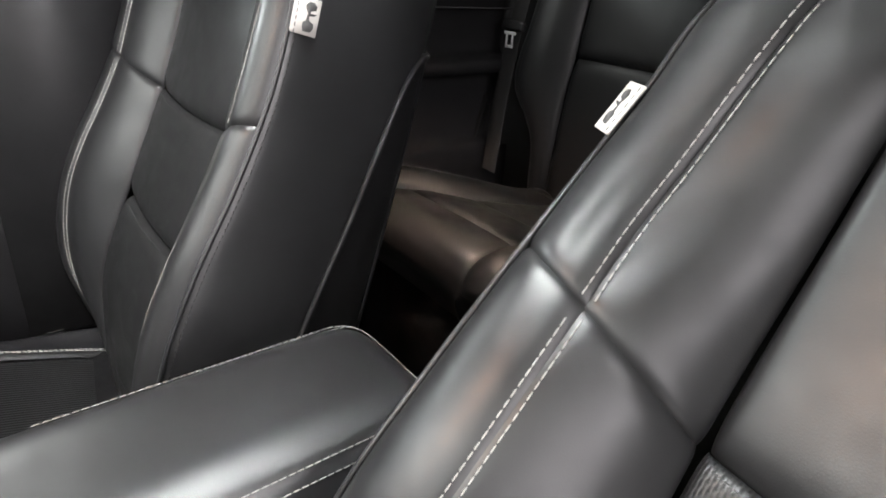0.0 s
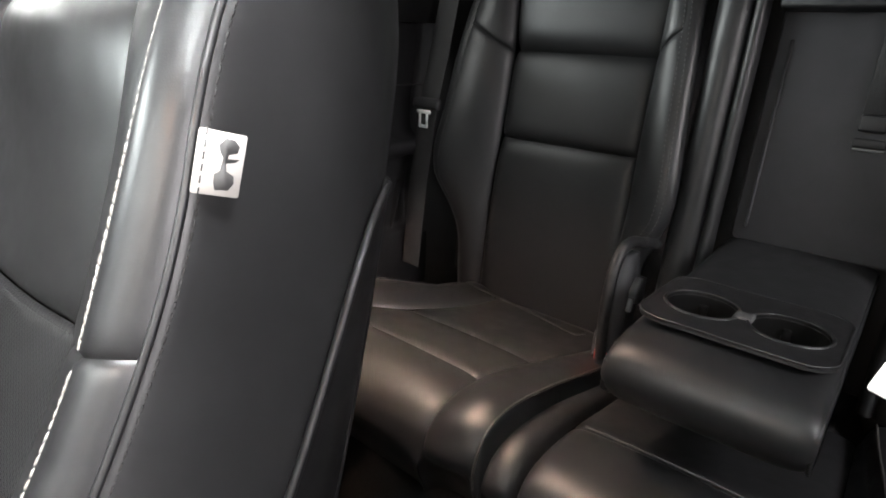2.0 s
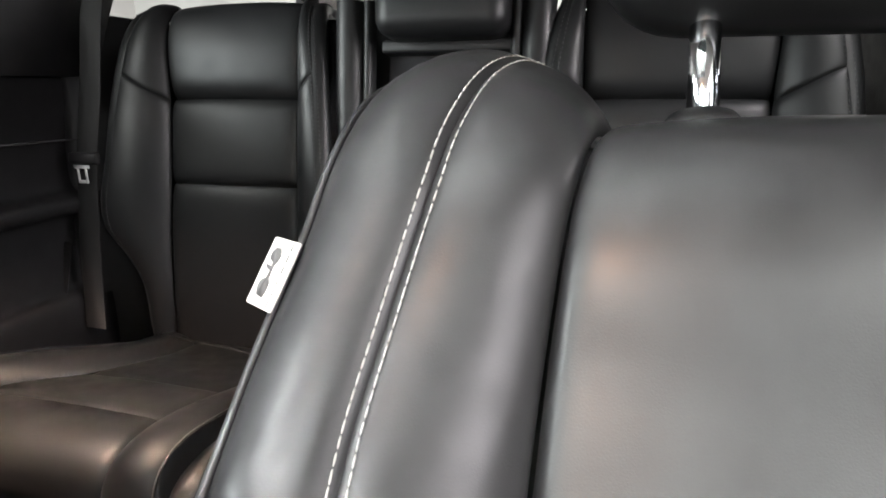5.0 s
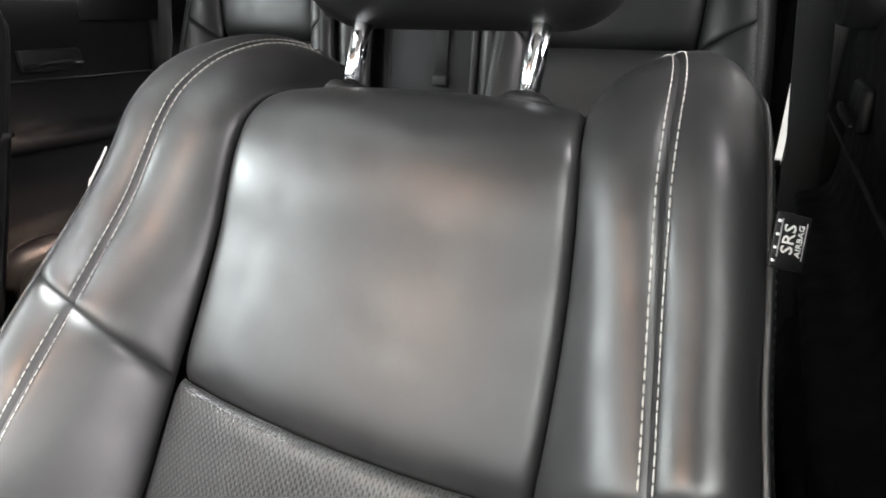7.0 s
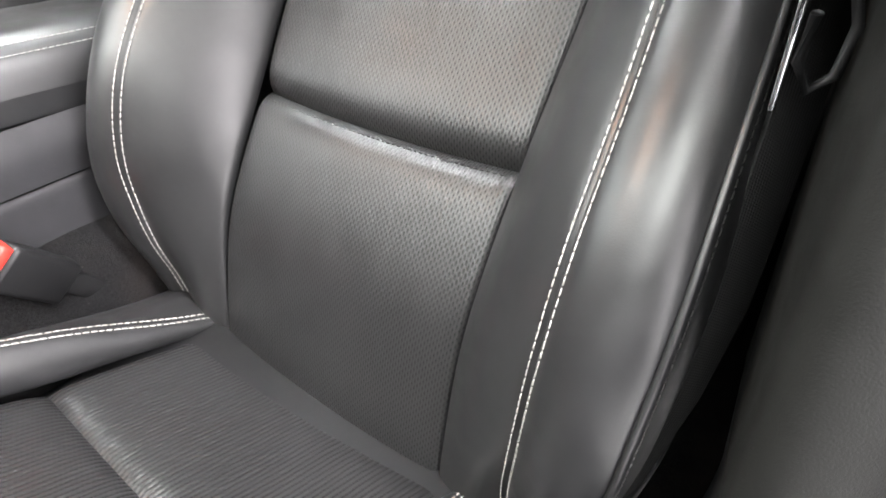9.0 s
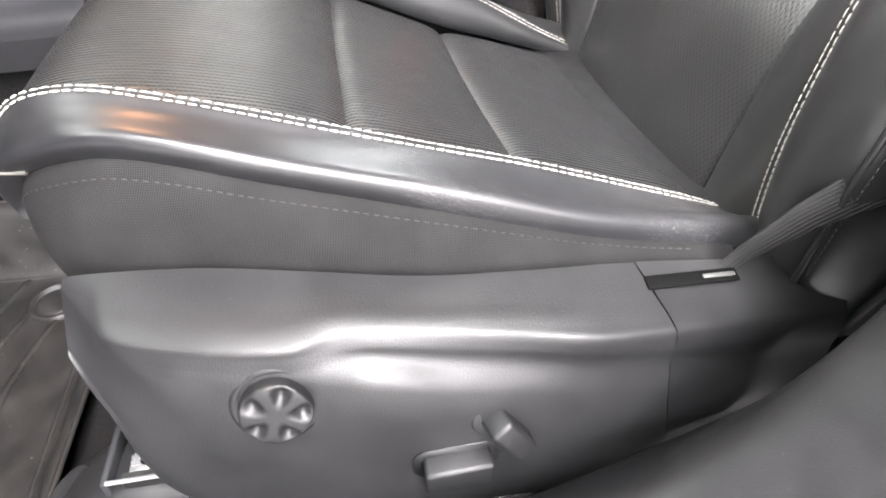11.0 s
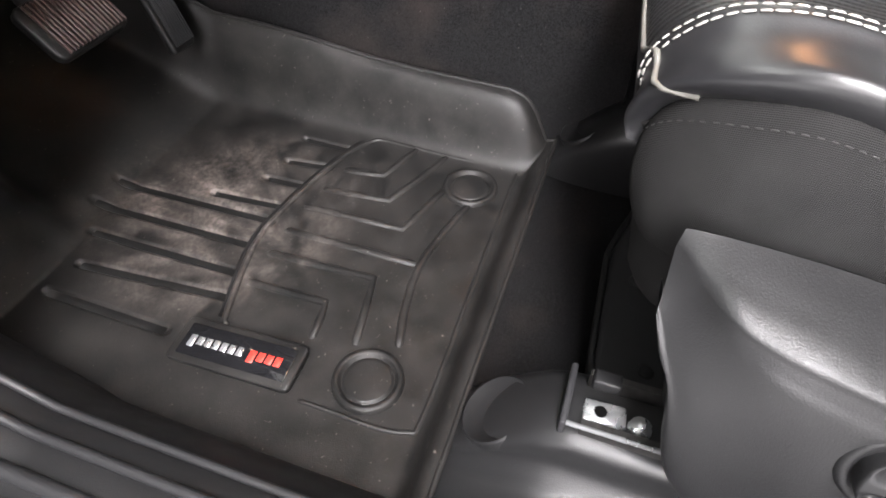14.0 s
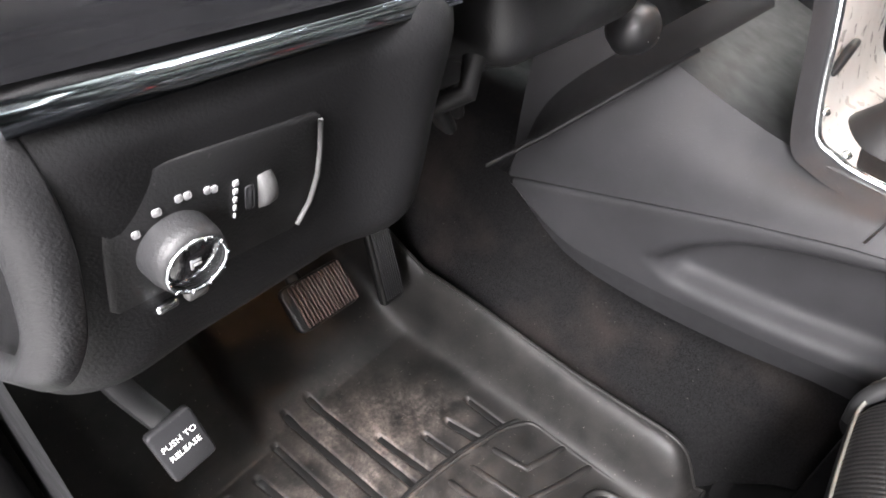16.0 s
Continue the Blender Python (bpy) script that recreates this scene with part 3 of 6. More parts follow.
C_STITCH_IN = [(.13, .165, .13, .232), (.201, .166, .201, .264), (.297, .167, .297, .316), (.379, .167, .379, .352), (.449, .167, .449, .379), (.493, .166, .493, .389),
               (.556, .164, .556, .393), (.59, .16, .59, .388), (.62, .154, .62, .376), (.65, .148, .64, .355), (.68, .142, .65, .33), (.71, .138, .648, .30)]
C_EDGE_IN = [(.13, .228, .13, .25), (.3, .23, .3, .28), (.45, .222, .45, .30), (.556, .21, .556, .31), (.62, .19, .615, .30), (.65, .17, .638, .285), (.71, .15, .642, .262)]
# lines along the plastic side trim
T_CREASE = [(.13, .262, .13, .226), (.2, .267, .2, .236), (.276, .271, .276, .246), (.322, .2705, .322, .2505), (.361, .263, .361, .2525), (.4035, .256, .4035, .255), (.4475, .2515, .4475, .259),
            (.465, .251, .465, .260), (.484, .257, .484, .2585), (.5035, .2565, .5035, .260), (.528, .2525, .528, .2625), (.5545, .2435, .5545, .2635), (.5695, .235, .5695, .2655), (.581, .221, .581, .2655),
            (.597, .201, .597, .268)]
T_RIDGE = [(.13, .272, .13, .165), (.22, .274, .22, .180), (.299, .2745, .299, .198), (.348, .2745, .348, .212), (.398, .274, .398, .223), (.446, .2715, .446, .235), (.485, .265, .485, .237), (.52, .261, .52, .242),
           (.55, .252, .55, .248), (.597, .212, .597, .255)]
T_BELLY = [(.13, .272, .13, .14), (.3, .274, .3, .14), (.42, .273, .42, .145), (.5, .27, .5, .16), (.54, .262, .54, .18), (.57, .25, .57, .205), (.597, .22, .597, .245)]
T_LOW = [(.13, .262, .13, .072), (.25, .264, .25, .07), (.344, .265, .344, .072), (.42, .265, .42, .08), (.503, .263, .503, .1), (.552, .258, .552, .125), (.572, .25, .572, .165),
         (.58, .24, .58, .205), (.59, .23, .59, .222), (.597, .22, .597, .24)]


def front_seat(side, cx, dy, dz, label, recline=25.0, back_dy=None, back_dz=None, lines=None):
    seat = thing("front_seat", (cx, 0.35 + dy, 0.0), label, "car seat", "front seats")
    ES, EN = (np.array([0, -math.sin(radians(recline)), math.cos(radians(recline))]), np.array([0, math.cos(radians(recline)), math.sin(radians(recline))]))
    origin = np.array([cx, 0.165 + (dy if back_dy is None else back_dy), 0.2555 + (dz if back_dz is None else back_dz)])

    def up(rows, h, dx=0.0, dn=0.0):
        return smooth_curve([(v, *(origin + np.array([h * (x + dx), 0, 0]) + s * ES + (n + dn) * EN)) for v, x, s, n in rows])

    def along(rows, h, dx=0.0, dh=0.0):
        return smooth_curve([(v, cx + h * (o + dx), y + dy, z + dz + dh) for v, o, y, z in rows])

    # backrest, middle panels
    mid = Loft(up(B_INSERT, -1), up(B_INSERT, 1), EN, 0.008, 0.7)
    sag = lambda at, k: (lambda u: at - k * 4 * u * (1 - u))  # noqa: E731
    part("lower_back_panel", mid.panel(-.03, sag(.233, .005), 40, 40, (("u0", .004, .0022), ("u1", .004, .0022), ("v1", .012, .008))), PERF, seat, "perforated black leather panel")
    part("middle_back_panel", mid.panel(sag(.233, .005), sag(.387, .006), 40, 36, (("u0", .004, .0022), ("u1", .004, .0022), ("v0", .013, .010), ("v1", .006, .004))), PERF, seat, "perforated black leather panel")
    part("upper_back_panel", mid.panel(sag(.387, .006), .76, 40, 50, (("u0", .005, .003), ("u1", .005, .003), ("v0", .008, .008))), LEATHER, seat, "smooth black leather panel")
    for at, k in ((.233, .005), (.387, .006)):
        seam = Loft(lambda u, at=at, k=k: mid.pos(u, at - k * 4 * u * (1 - u) - .0050), lambda u, at=at, k=k: mid.pos(u, at - k * 4 * u * (1 - u) - .012), EN)
        part("seam_stitching", stitches(seam, lambda v: 0 * v, .03, .97, .0052, (.0034, .0013, .0009), lift=-.0022), BLACK_THREAD, seat)
    for h in (-1, 1):
        st_row, ou_row, re_row = lines or ((B_STITCH_OUT, B_OUTER_OUT, B_REAR) if h == side else (B_STITCH, B_OUTER, B_REAR))
        ins, sti, out, rear = up(B_INSERT, h), up(st_row, h), up(ou_row, h), up(re_row, h)
        inner = Loft(ins, sti, EN, 0.008)
        outer = Loft(sti, out, EN + np.array([h * .5, 0, 0]), 0.011)
        flank = Loft(out, rear, (h, 0, 0), 0.012, 0.7)
        rise, run = (.020, .014) if lines else (.043, .0145)
        seam_a = lambda u: .387 + rise * u  # noqa: E731
        seam_b = lambda u: .387 + rise + run * u  # noqa: E731
        e = (("u1", .0022, .0022), ("u0", .004, .002))
        part("bolster_panel", inner.panel(-.03, seam_a, 24, 44, (*e, ("v1", .0035, .004))), LEATHER, seat)
        part("bolster_panel", inner.panel(seam_a, .76, 24, 44, (*e, ("v0", .0035, .004))), LEATHER, seat)
        e = (("u0", .0022, .0022), ("u1", .003, .003))
        part("bolster_edge_panel", outer.panel(-.03, seam_b, 16, 44, (*e, ("v1", .0035, .004))), LEATHER, seat)
        part("bolster_edge_panel", outer.panel(seam_b, .76, 16, 44, (*e, ("v0", .0035, .004))), LEATHER, seat)
        part("side_panel", flank.panel(-.03, .76, 30, 60, (("u0", .003, .003),)), LEATHER, seat, "smooth black leather side panel")
        vv = np.linspace(-.03, .75, 90)
        part("piping", tube(out(vv), 0.0022, 6), LEATHER, seat)
        rows = []
        for a, b in ((-.02, .383 + rise), (.391 + rise, .735)):
            rows.append(stitches(inner, lambda v: 1 - .0031 / np.linalg.norm(sti(v) - ins(v), axis=-1), a, b))
            rows.append(stitches(outer, lambda v: .0031 / np.linalg.norm(out(v) - sti(v), axis=-1), a, b))
        part("stitching", join(*rows), THREAD, seat, "double row of pale contrast thread")
        part("side_stitching", stitches(flank, lambda v: 0 * v + .032, -.0, .74, .0056, (.0042, .0014, .0009)), BLACK_THREAD, seat)
        vs = -.03 + .553 * np.linspace(0, 1, 60) ** .8
        ue = np.interp(vs, [-.03, .1, .25, .34, .40, .44, .47, .492, .508, .518, .523], [.46, .54, .61, .67, .71, .745, .785, .83, .885, .95, 1.0])
        wrap = np.stack([flank.pos(ue + (1 - ue) * k, vs, .0045) for k in np.linspace(0, 1, 14)])
        part("shell_side", sheet(wrap), TRIM, seat)
        part("shell_edge", tube(wrap[0], .0032, 8), TRIM, seat)
    rear_row = lines[2] if lines else B_REAR
    back = Loft(up(rear_row, -1), up(rear_row, 1), -EN, 0.028, 0.5)
    part("rear_panel", back.panel(-.03, .76, 30, 40), LEATHER, seat)
    sl, sr = up(rear_row, -1, .005, .004), up(rear_row, 1, .005, .004)
    shell = Loft(sl, sr, -EN, 0.038, 0.45)
    part("back_shell", shell.panel(-.03, lambda u: .523 + .03 * 4 * u * (1 - u), 40, 40), TRIM, seat, "dark grey plastic back shell")
    uu = np.linspace(0, 1, 40)
    rim = np.vstack([sl(np.linspace(-.03, .52, 50)), shell.pos(uu, .523 + .03 * 4 * uu * (1 - uu)), sr(np.linspace(.52, -.03, 50))])
    part("shell_rim", tube(rim, 0.0035, 8), TRIM, seat)

    # headrest on two posts
    top = axes(origin + .772 * ES - .05 * EN, (-1, 0, 0), ES)
    rest = part("headrest", rbox((.27, .165, .105), top, .050, 7), LEATHER, seat, "black leather headrest")
    yy = np.linspace(-.12, .12, 30)
    part("headrest_seam", tube([np.array(top @ Vector((x, -.066 + .012 * (x / .12) ** 2, .0515 - .006 * (x / .12) ** 4))) for x in yy], .0011, 6), THREAD, rest)
    for h in (-1, 1):
        m = axes(origin + np.array([h * .075, 0, 0]) + .60 * ES - .055 * EN, (1, 0, 0), EN)
        m = m @ Matrix.Rotation(math.pi, 4, "X") if m.col[2].z < 0 else m
        part("headrest_post", lathe([(0, 0), (.0080, 0), (.0080, .15), (0, .15)], m, 24), CHROME, rest, "chrome post")
        part("post_collar", lathe([(.0, .030), (.019, .028), (.021, .033), (.017, .039), (.0095, .041), (.0085, .035)], m, 24), DARK, seat)

    # cushion, its front edge bowed forward in the middle
    def bow(geo):
        v, f, uv = geo
        v = np.array(v, float)
        k = np.clip((v[:, 1] - dy - .47) / .15, 0, 1)
        across = np.clip(1 - ((v[:, 0] - cx + side * .04) / .18) ** 2, -.5, 1)
        v[:, 1] += k * k * (3 - 2 * k) * .018 * across
        return v, f, uv

    def cpart(name, geo, material, parent=None, label=""):
        return part(name, bow(geo), material, parent, label)

    o, i = side, -side
    io, so, lo = along(C_INSERT_OUT, o), along(C_STITCH_OUT, o), along(C_EDGE_OUT, o)
    ii, si, li = along(C_INSERT_IN, i), along(C_STITCH_IN, i), along(C_EDGE_IN, i)
    ref = (0, .4, 1)
    mid = Loft(io, ii, ref, -.004)
    e = (("u0", .004, .004), ("u1", .006, .005))
    cpart("cushion_panel", mid.panel(.12, .330, 44, 36, (*e, ("v1", .007, .007))), PERF_SEAT, seat, "perforated black leather panel")
    cpart("cushion_panel", mid.panel(.330, .442, 44, 30, (*e, ("v0", .006, .009), ("v1", .007, .006))), PERF_SEAT, seat, "perforated black leather panel")
    cpart("cushion_panel", mid.panel(.442, .680, 44, 44, (*e, ("v0", .006, .010), ("v1", .002, .003))), PERF_SEAT, seat, "perforated black leather panel")
    cpart("cushion_nose", mid.panel(.680, .71, 44, 12, (("v0", .002, .003),)), LEATHER, seat)
    low_cloth = along(C_TRIM_OUT, o, -.006, -.03)
    a, b, c = Loft(io, so, ref, .002), Loft(so, lo, ref + np.array([side, 0, 0]), .012, .85, 2.8), Loft(lo, low_cloth, (side, 0, .4), .007)
    cpart("cushion_bolster", a.panel(.12, .71, 10, 60, (("u1", .0022, .002), ("u0", .002, .003))), LEATHER, seat)
    cpart("cushion_edge", b.panel(.12, .71, 24, 70, (("u0", .0022, .002), ("u1", .004, .004))), WORN, seat, "creased black leather edge")
    cpart("cushion_side", c.panel(.2, .71, 20, 60, (("u0", .004, .003),)), SIDE_CLOTH, seat, "charcoal woven side cloth")
    cpart("side_stitching", stitches(c, lambda v: 0 * v + .12, .23, .70, .006, (.0035, .0009, .0006)), BLACK_THREAD, seat)
    d, f = Loft(ii, si, ref, .007), Loft(si, li, (-side, 0, 1), .008)
    cpart("cushion_bolster", d.panel(.12, .71, 14, 60, (("u1", .0022, .002), ("u0", .003, .003))), LEATHER, seat)
    cpart("cushion_edge", f.panel(.12, .71, 20, 60, (("u0", .0022, .002),)), LEATHER, seat)
    thick = dict(pitch=.0066, size=(.0056, .0012, .0011))
    rows = [stitches(a, lambda v: np.clip(1 - .0019 / np.linalg.norm(so(v) - io(v), axis=-1), .25, 1), .14, .70, **thick), stitches(b, lambda v: .0019 / np.linalg.norm(lo(v) - so(v), axis=-1), .14, .70, **thick)]
    cpart("stitching", join(*rows), THREAD, seat, "double row of pale contrast thread")
    rows = [stitches(d, lambda v: np.clip(1 - .0026 / np.linalg.norm(si(v) - ii(v), axis=-1), .2, 1), .14, .70, **thick), stitches(f, lambda v: .0026 / np.linalg.norm(li(v) - si(v), axis=-1), .14, .70, **thick)]
    cpart("stitching", join(*rows), THREAD, seat, "double row of pale contrast thread")
    uu = np.linspace(.02, .98, 30)
    rim = np.concatenate([[lo(.640), b.pos(.75, .655), b.pos(.35, .665), so(.670)], mid.pos(uu, 0 * uu + .676), [si(.670), f.pos(.3, .665), f.pos(.7, .655)]])
    cpart("front_piping", tube(smooth_curve([(q, *p) for q, p in enumerate(rim)])(np.linspace(0, len(rim) - 1, 90)), .0017, 8), PALE_PIPING, seat, "pale grey piping round the front edge")
    cpart("cushion_front", rbox((.335, .11, .17), pose(cx, .572 + dy, .236 + dz), .04, 5), SIDE_CLOTH, seat)
    vin = np.linspace(.12, .71, 40)
    edge = li(vin)
    cpart("inner_skirt", sheet(np.stack([edge, edge * np.array([1, 1, 0]) + np.array([0, 0, .12 + dz])], 0)), TRIM, seat)

    # plastic side trim, outboard
    tt = along(C_TRIM_OUT, o, .001, .0)
    blend = lambda f, g, k: (lambda v: f(v) * (1 - k) + g(v) * k)  # noqa: E731

    def nose(f):
        """Carries the front of the trim forward in a soft curve."""
        def g(v):
            p = np.array(f(v), float)
            k = np.clip((p[..., 1] - dy - .46) / .12, 0, 1)
            p[..., 1] += .019 * k * k * (3 - 2 * k)
            return p
        return g
    tt, cr, ri = nose(tt), nose(along(T_CREASE, o)), nose(along(T_RIDGE, o))
    lift = lambda f, d: (lambda v: f(v) + np.array([0, 0, d]))  # noqa: E731

    def inset(f):
        """The shallow hollow between the crease and the ridge, behind the knob."""
        def g(v):
            p = np.array(f(v), float)
            p[..., 0] -= side * .0035 * np.clip((.475 - p[..., 1] + dy) / .03, 0, 1)
            return p
        return g
    lines = [tt, lift(blend(tt, cr, .5), .0012), lift(blend(tt, cr, .86), .0014), cr, blend(cr, ri, .22), inset(blend(cr, ri, .55)), ri, nose(along(T_BELLY, o)), nose(along(T_LOW, o)), nose(along(T_LOW, o, -.02, .004))]
    keys = [0, .14, .25, .29, .33, .40, .46, .72, 1, 1.12]
    trim = part("side_trim", skin(lines, keys, lambda k: .2757 - .05 * k, .597, 110, 110), SIDE_TRIM, seat, "charcoal moulded plastic side trim")
    sunk = lambda f: (lambda v: f(v) - np.array([side * .0012, 0, .0004]))  # noqa: E731
    part("rear_trim_cap", skin([sunk(f) for f in lines], keys, .13, lambda k: .2743 - .05 * k, 60, 30), TRIM, seat)
    part("inner_body", rbox((.41, .44, .16), pose(cx, .36 + dy, .17 + dz), .02, 2), DARK, seat)
    # black bar set on the trim, standing in for the slot's shaded opening
    part("trim_slot_shade", rbox((.062, .0095, .0020), axes((cx + side * .2422, .242 + dy, .2598 + dz), (0, 1, .03), (side, 0, -.28)), .0008, 2), SHADE_BLACK, seat, "flat black bar in place of the belt slot")
    part("slot_edge", rbox((.0028, .0080, .0016), axes((cx + side * .2424, .2712 + dy, .2606 + dz), (0, 1, .03), (side, 0, -.28)), .0005, 1), SATIN_GREY, seat, "worn pale end of the slot")
    part("belt_anchor", rbox((.022, .003, .0018), axes((cx + side * .2424, .224 + dy, .2602 + dz), (0, 1, .03), (side, 0, -.28)), .0006, 1), SATIN_GREY, seat)
    out = (side, 0, -.12)
    m = axes((cx + side * .2615, .500 + dy, .2235 + dz), (0, side, 0), (-side * .22, 0, 1))
    part("knob_seat", lathe([(.0205, .0035), (.0235, .0052), (.0262, .0042), (.0275, .0), (.0275, -.006)], m, 40), TRIM, trim)
    part("knob_hole", lathe([(.0, .0024), (.0215, .0024), (.0215, -.004)], m, 32), BLACK_RUBBER, trim)
    kr, ka = np.linspace(0, 1, 22), np.linspace(0, 2 * np.pi, 61)[:-1]
    body = np.zeros((60, 24, 3))
    for ia, ang in enumerate(ka):
        for ir, q in enumerate(kr):
            dent = .0050 * math.exp(-((q - .72) / .24) ** 2) * max(0, math.cos(2.5 * ang) ** 2 * 1.5 - .5)
            body[ia, ir] = (.0200 * q * math.cos(ang), .0200 * q * math.sin(ang), .0150 - .0012 * q ** 6 - dent)
        body[ia, 22] = (.0206 * math.cos(ang), .0206 * math.sin(ang), .0115)
        body[ia, 23] = (.0206 * math.cos(ang), .0206 * math.sin(ang), -.002)
    kv, kf, ku = sheet(body, closed=True)
    km = np.array(m)
    part("lumbar_knob", (kv @ km[:3, :3].T + km[:3, 3], kf, ku), TRIM, trim, "round knob with five finger dents")
    m = axes((cx + side * .274, .396 + dy, .150 + dz), (0, -side, .04 * side), (side * .1, 0, 1))
    # dark plates lie on the trim, standing in for the shaded switch recesses
    part("switch_shade_plate", prism(rounded(.058, .036, .012), .0022, m @ Matrix.Translation((0, .002, -.001)), .001, 1), DARK, trim)
    part("seat_switch", rbox((.046, .026, .030), m, .003, 2, (.94, .9)), TRIM, trim, "cushion adjuster switch")
    m = axes((cx + side * .276, .366 + dy, .184 + dz), (0, -.55 * side, .83 * side * side), (side * .1, .8, .5))
    part("switch_shade_plate", prism(rounded(.052, .030, .011), .0022, m @ Matrix.Translation((0, .0, -.002)), .001, 1), DARK, trim)
    part("seat_switch", rbox((.040, .018, .032), m, .003, 2, (.9, .9)), TRIM, trim, "backrest adjuster switch")

    # rails and their covers on the floor
    for h, x0, x1 in ((o, .165, .285), (i, .15, .24)):
        xa = cx + h * x0
        wide = x1 - x0
        # section across the cover: sideways from its inner foot, height
        section = [(0, 0.0), (0, .080), (.006, .088), (.012, .092), (.060, .096), (.068, .090), (.073, .068), (.082, .058), (wide - .022, .046), (wide - .008, .026), (wide, .004)]
        ends = ((.20, 1.0), (.60, 1.0), (.640, 1.0), (.655, .93), (.672, .78), (.690, .60), (.708, .42), (.724, .24), (.734, .10), (.737, .0))
        runs = [smooth_curve([(y, xa + h * (q + (1 - k) ** 2 * (wide / 2 - q) * .35), y + dy, z * k ** .9) for y, k in ends]) for q, z in section]
        part("rail_cover", skin(runs, [0, .12, .15, .18, .40, .45, .54, .60, .80, .90, 1], .20, .737, 60, 40), SIDE_TRIM, seat, "charcoal plastic rail cover")
        cap = axes((xa + h * .040, .690 + dy, .0585), (-1, 0, 0), (0, -.82, .57))
        part("rail_cover_end", lathe([(0, .0012), (.0275, .0012), (.0288, .0028), (.0302, .0030), (.0312, .0012), (.0314, -.006)], cap, 40), SIDE_TRIM, seat, "round plug in the cover's sloping end")
        xr = xa + h * .036
        u = [(-.023, 0), (.023, 0), (.023, .020), (.018, .020), (.018, .004), (-.018, .004), (-.018, .020), (-.023, .020)]
        part("seat_rail", prism(u, .42, Matrix(((1, 0, 0, xr), (0, 0, 1, .21 + dy), (0, 1, 0, .090), (0, 0, 0, 1))), 0), STEEL, seat, "bare steel seat rail", smooth=False)
        part("rail_end_plate", rbox((.050, .005, .022), pose(xr, .642 + dy, .099), .0015, 2), PANEL, seat)
        part("rail_lip", tube([(xr + h * .024, .215 + dy, .1095), (xr + h * .024, .640 + dy, .1095)], .0018, 8), SATIN, seat, "bright rolled steel edge")
        part("rail_slider", rbox((.020, .34, .010), pose(xr - h * .008, .40 + dy, .104), .002, 1), DARK, seat)
        part("rail_stop", rbox((.018, .030, .006), pose(xr + h * .004, .615 + dy, .099, 0, 0, 4), .0015, 1), SATIN, seat, "zinc plated stop")
        part("rail_hole", lathe([(0, .0034), (.0032, .0034), (.0046, .0033)], pose(xr + h * .004, .618 + dy, .099), 14), SHADE_BLACK, seat)
        part("rail_bolt", lathe([(0, .007), (.0035, .007), (.0042, .0045), (.0075, .0045), (.0085, 0)], pose(xr + h * .006, .590 + dy, .098), 16), SATIN, seat)
        part("rail_clip", rbox((.012, .020, .012), pose(xr - h * .016, .618 + dy, .110), .002, 2), DARK, seat)
    return seat, (origin, ES, EN)


def seat_tag(seat, at, up, out, dark=False, k=1.0):
    """A small woven label sewn into the side seam, standing out from it."""
    m = axes(np.array(at) - Vector(out).normalized() * .0005, up, out)
    return part("seat_tag", prism(rounded(.033 * k, .0245 * k, .001, 2), .0012, m, .0004, 1), DARK if dark else WHITE_CLOTH, seat, "black airbag label" if dark else "small white woven label"), m


def lettering(text, size, m, material, parent, depth=0.0003, name="lettering", label=""):
    """Raised letters in the built-in font, turned into a mesh."""
    data = bpy.data.curves.new(name, "FONT")
    data.body, data.size, data.extrude, data.align_x, data.align_y = text, size, depth, "CENTER", "CENTER"
    data.resolution_u = 2
    ob = bpy.data.objects.new(name, data)
    scene.collection.objects.link(ob)
    me = bpy.data.meshes.new_from_object(ob.evaluated_get(bpy.context.evaluated_depsgraph_get()))
    v = np.array([tuple(m @ q.co) for q in me.vertices])
    f = [list(q.vertices) for q in me.polygons]
    bpy.data.objects.remove(ob)
    bpy.data.meshes.remove(me)
    bpy.data.curves.remove(data)
    return part(name, (v, f, None), material, parent, label, smooth=False)


driver, d_at = front_seat(-1, -0.38, 0.0, 0.0, "black leather driver seat with perforated panels and pale stitching")
passenger, p_at = front_seat(1, 0.422, 0.01, -0.008, "black leather passenger seat with pale contrast stitching", 18.0, .002, .0205, (P_STITCH, P_OUTER, P_REAR))
blob = [(-.012, -.003), (-.0115, .003), (-.008, .0052), (-.0045, .0045), (-.003, .001), (.0005, .0005), (.0015, .0045), (.0032, .0062), (.0028, .001), (.0045, .001), (.006, .005), (.009, .0055), (.0115, .003), (.0118, -.001), (.0085, -.0038), (.0055, -.003), (.003, -.0012), (-.003, -.0018), (-.005, -.0042), (-.009, -.004)]
for seat, at, up, out in ((driver, (-.117, -.05, .747), (-.009, -.016, .028), (.019, -.012, -.002)), (passenger, (.1442, .0215, .773), (.0, -.009, .033), (-.004, -.018, -.001))):
    tag, m = seat_tag(seat, at, up, out, k=.88 if seat is passenger else 1.0)
    for z in (.00125, -.00015):
        part("label_print", prism([(x, y + .0025) for x, y in blob], .0002, m @ Matrix.Translation((0, 0, z)), 0), GREY_INK, tag, "grey printed shape")
    part("label_thread", join(*[rbox((.0035, .0007, .0018), m @ Matrix.Translation((-.0135 + .0054 * k, -.0075, .0006)), 0) for k in range(6)]), GREY_INK, tag)
tag, m = seat_tag(driver, (-.622, -.062, .767), (0, -.40, .91), (.7, .65, 0), True, .80)
lettering("SRS", .0095, m @ Matrix.Translation((.001, .0016, .0013)), WHITE_INK, tag, label="white letters")
lettering("AIRBAG", .0044, m @ Matrix.Translation((.001, -.0046, .0013)), WHITE_INK, tag, label="white letters")
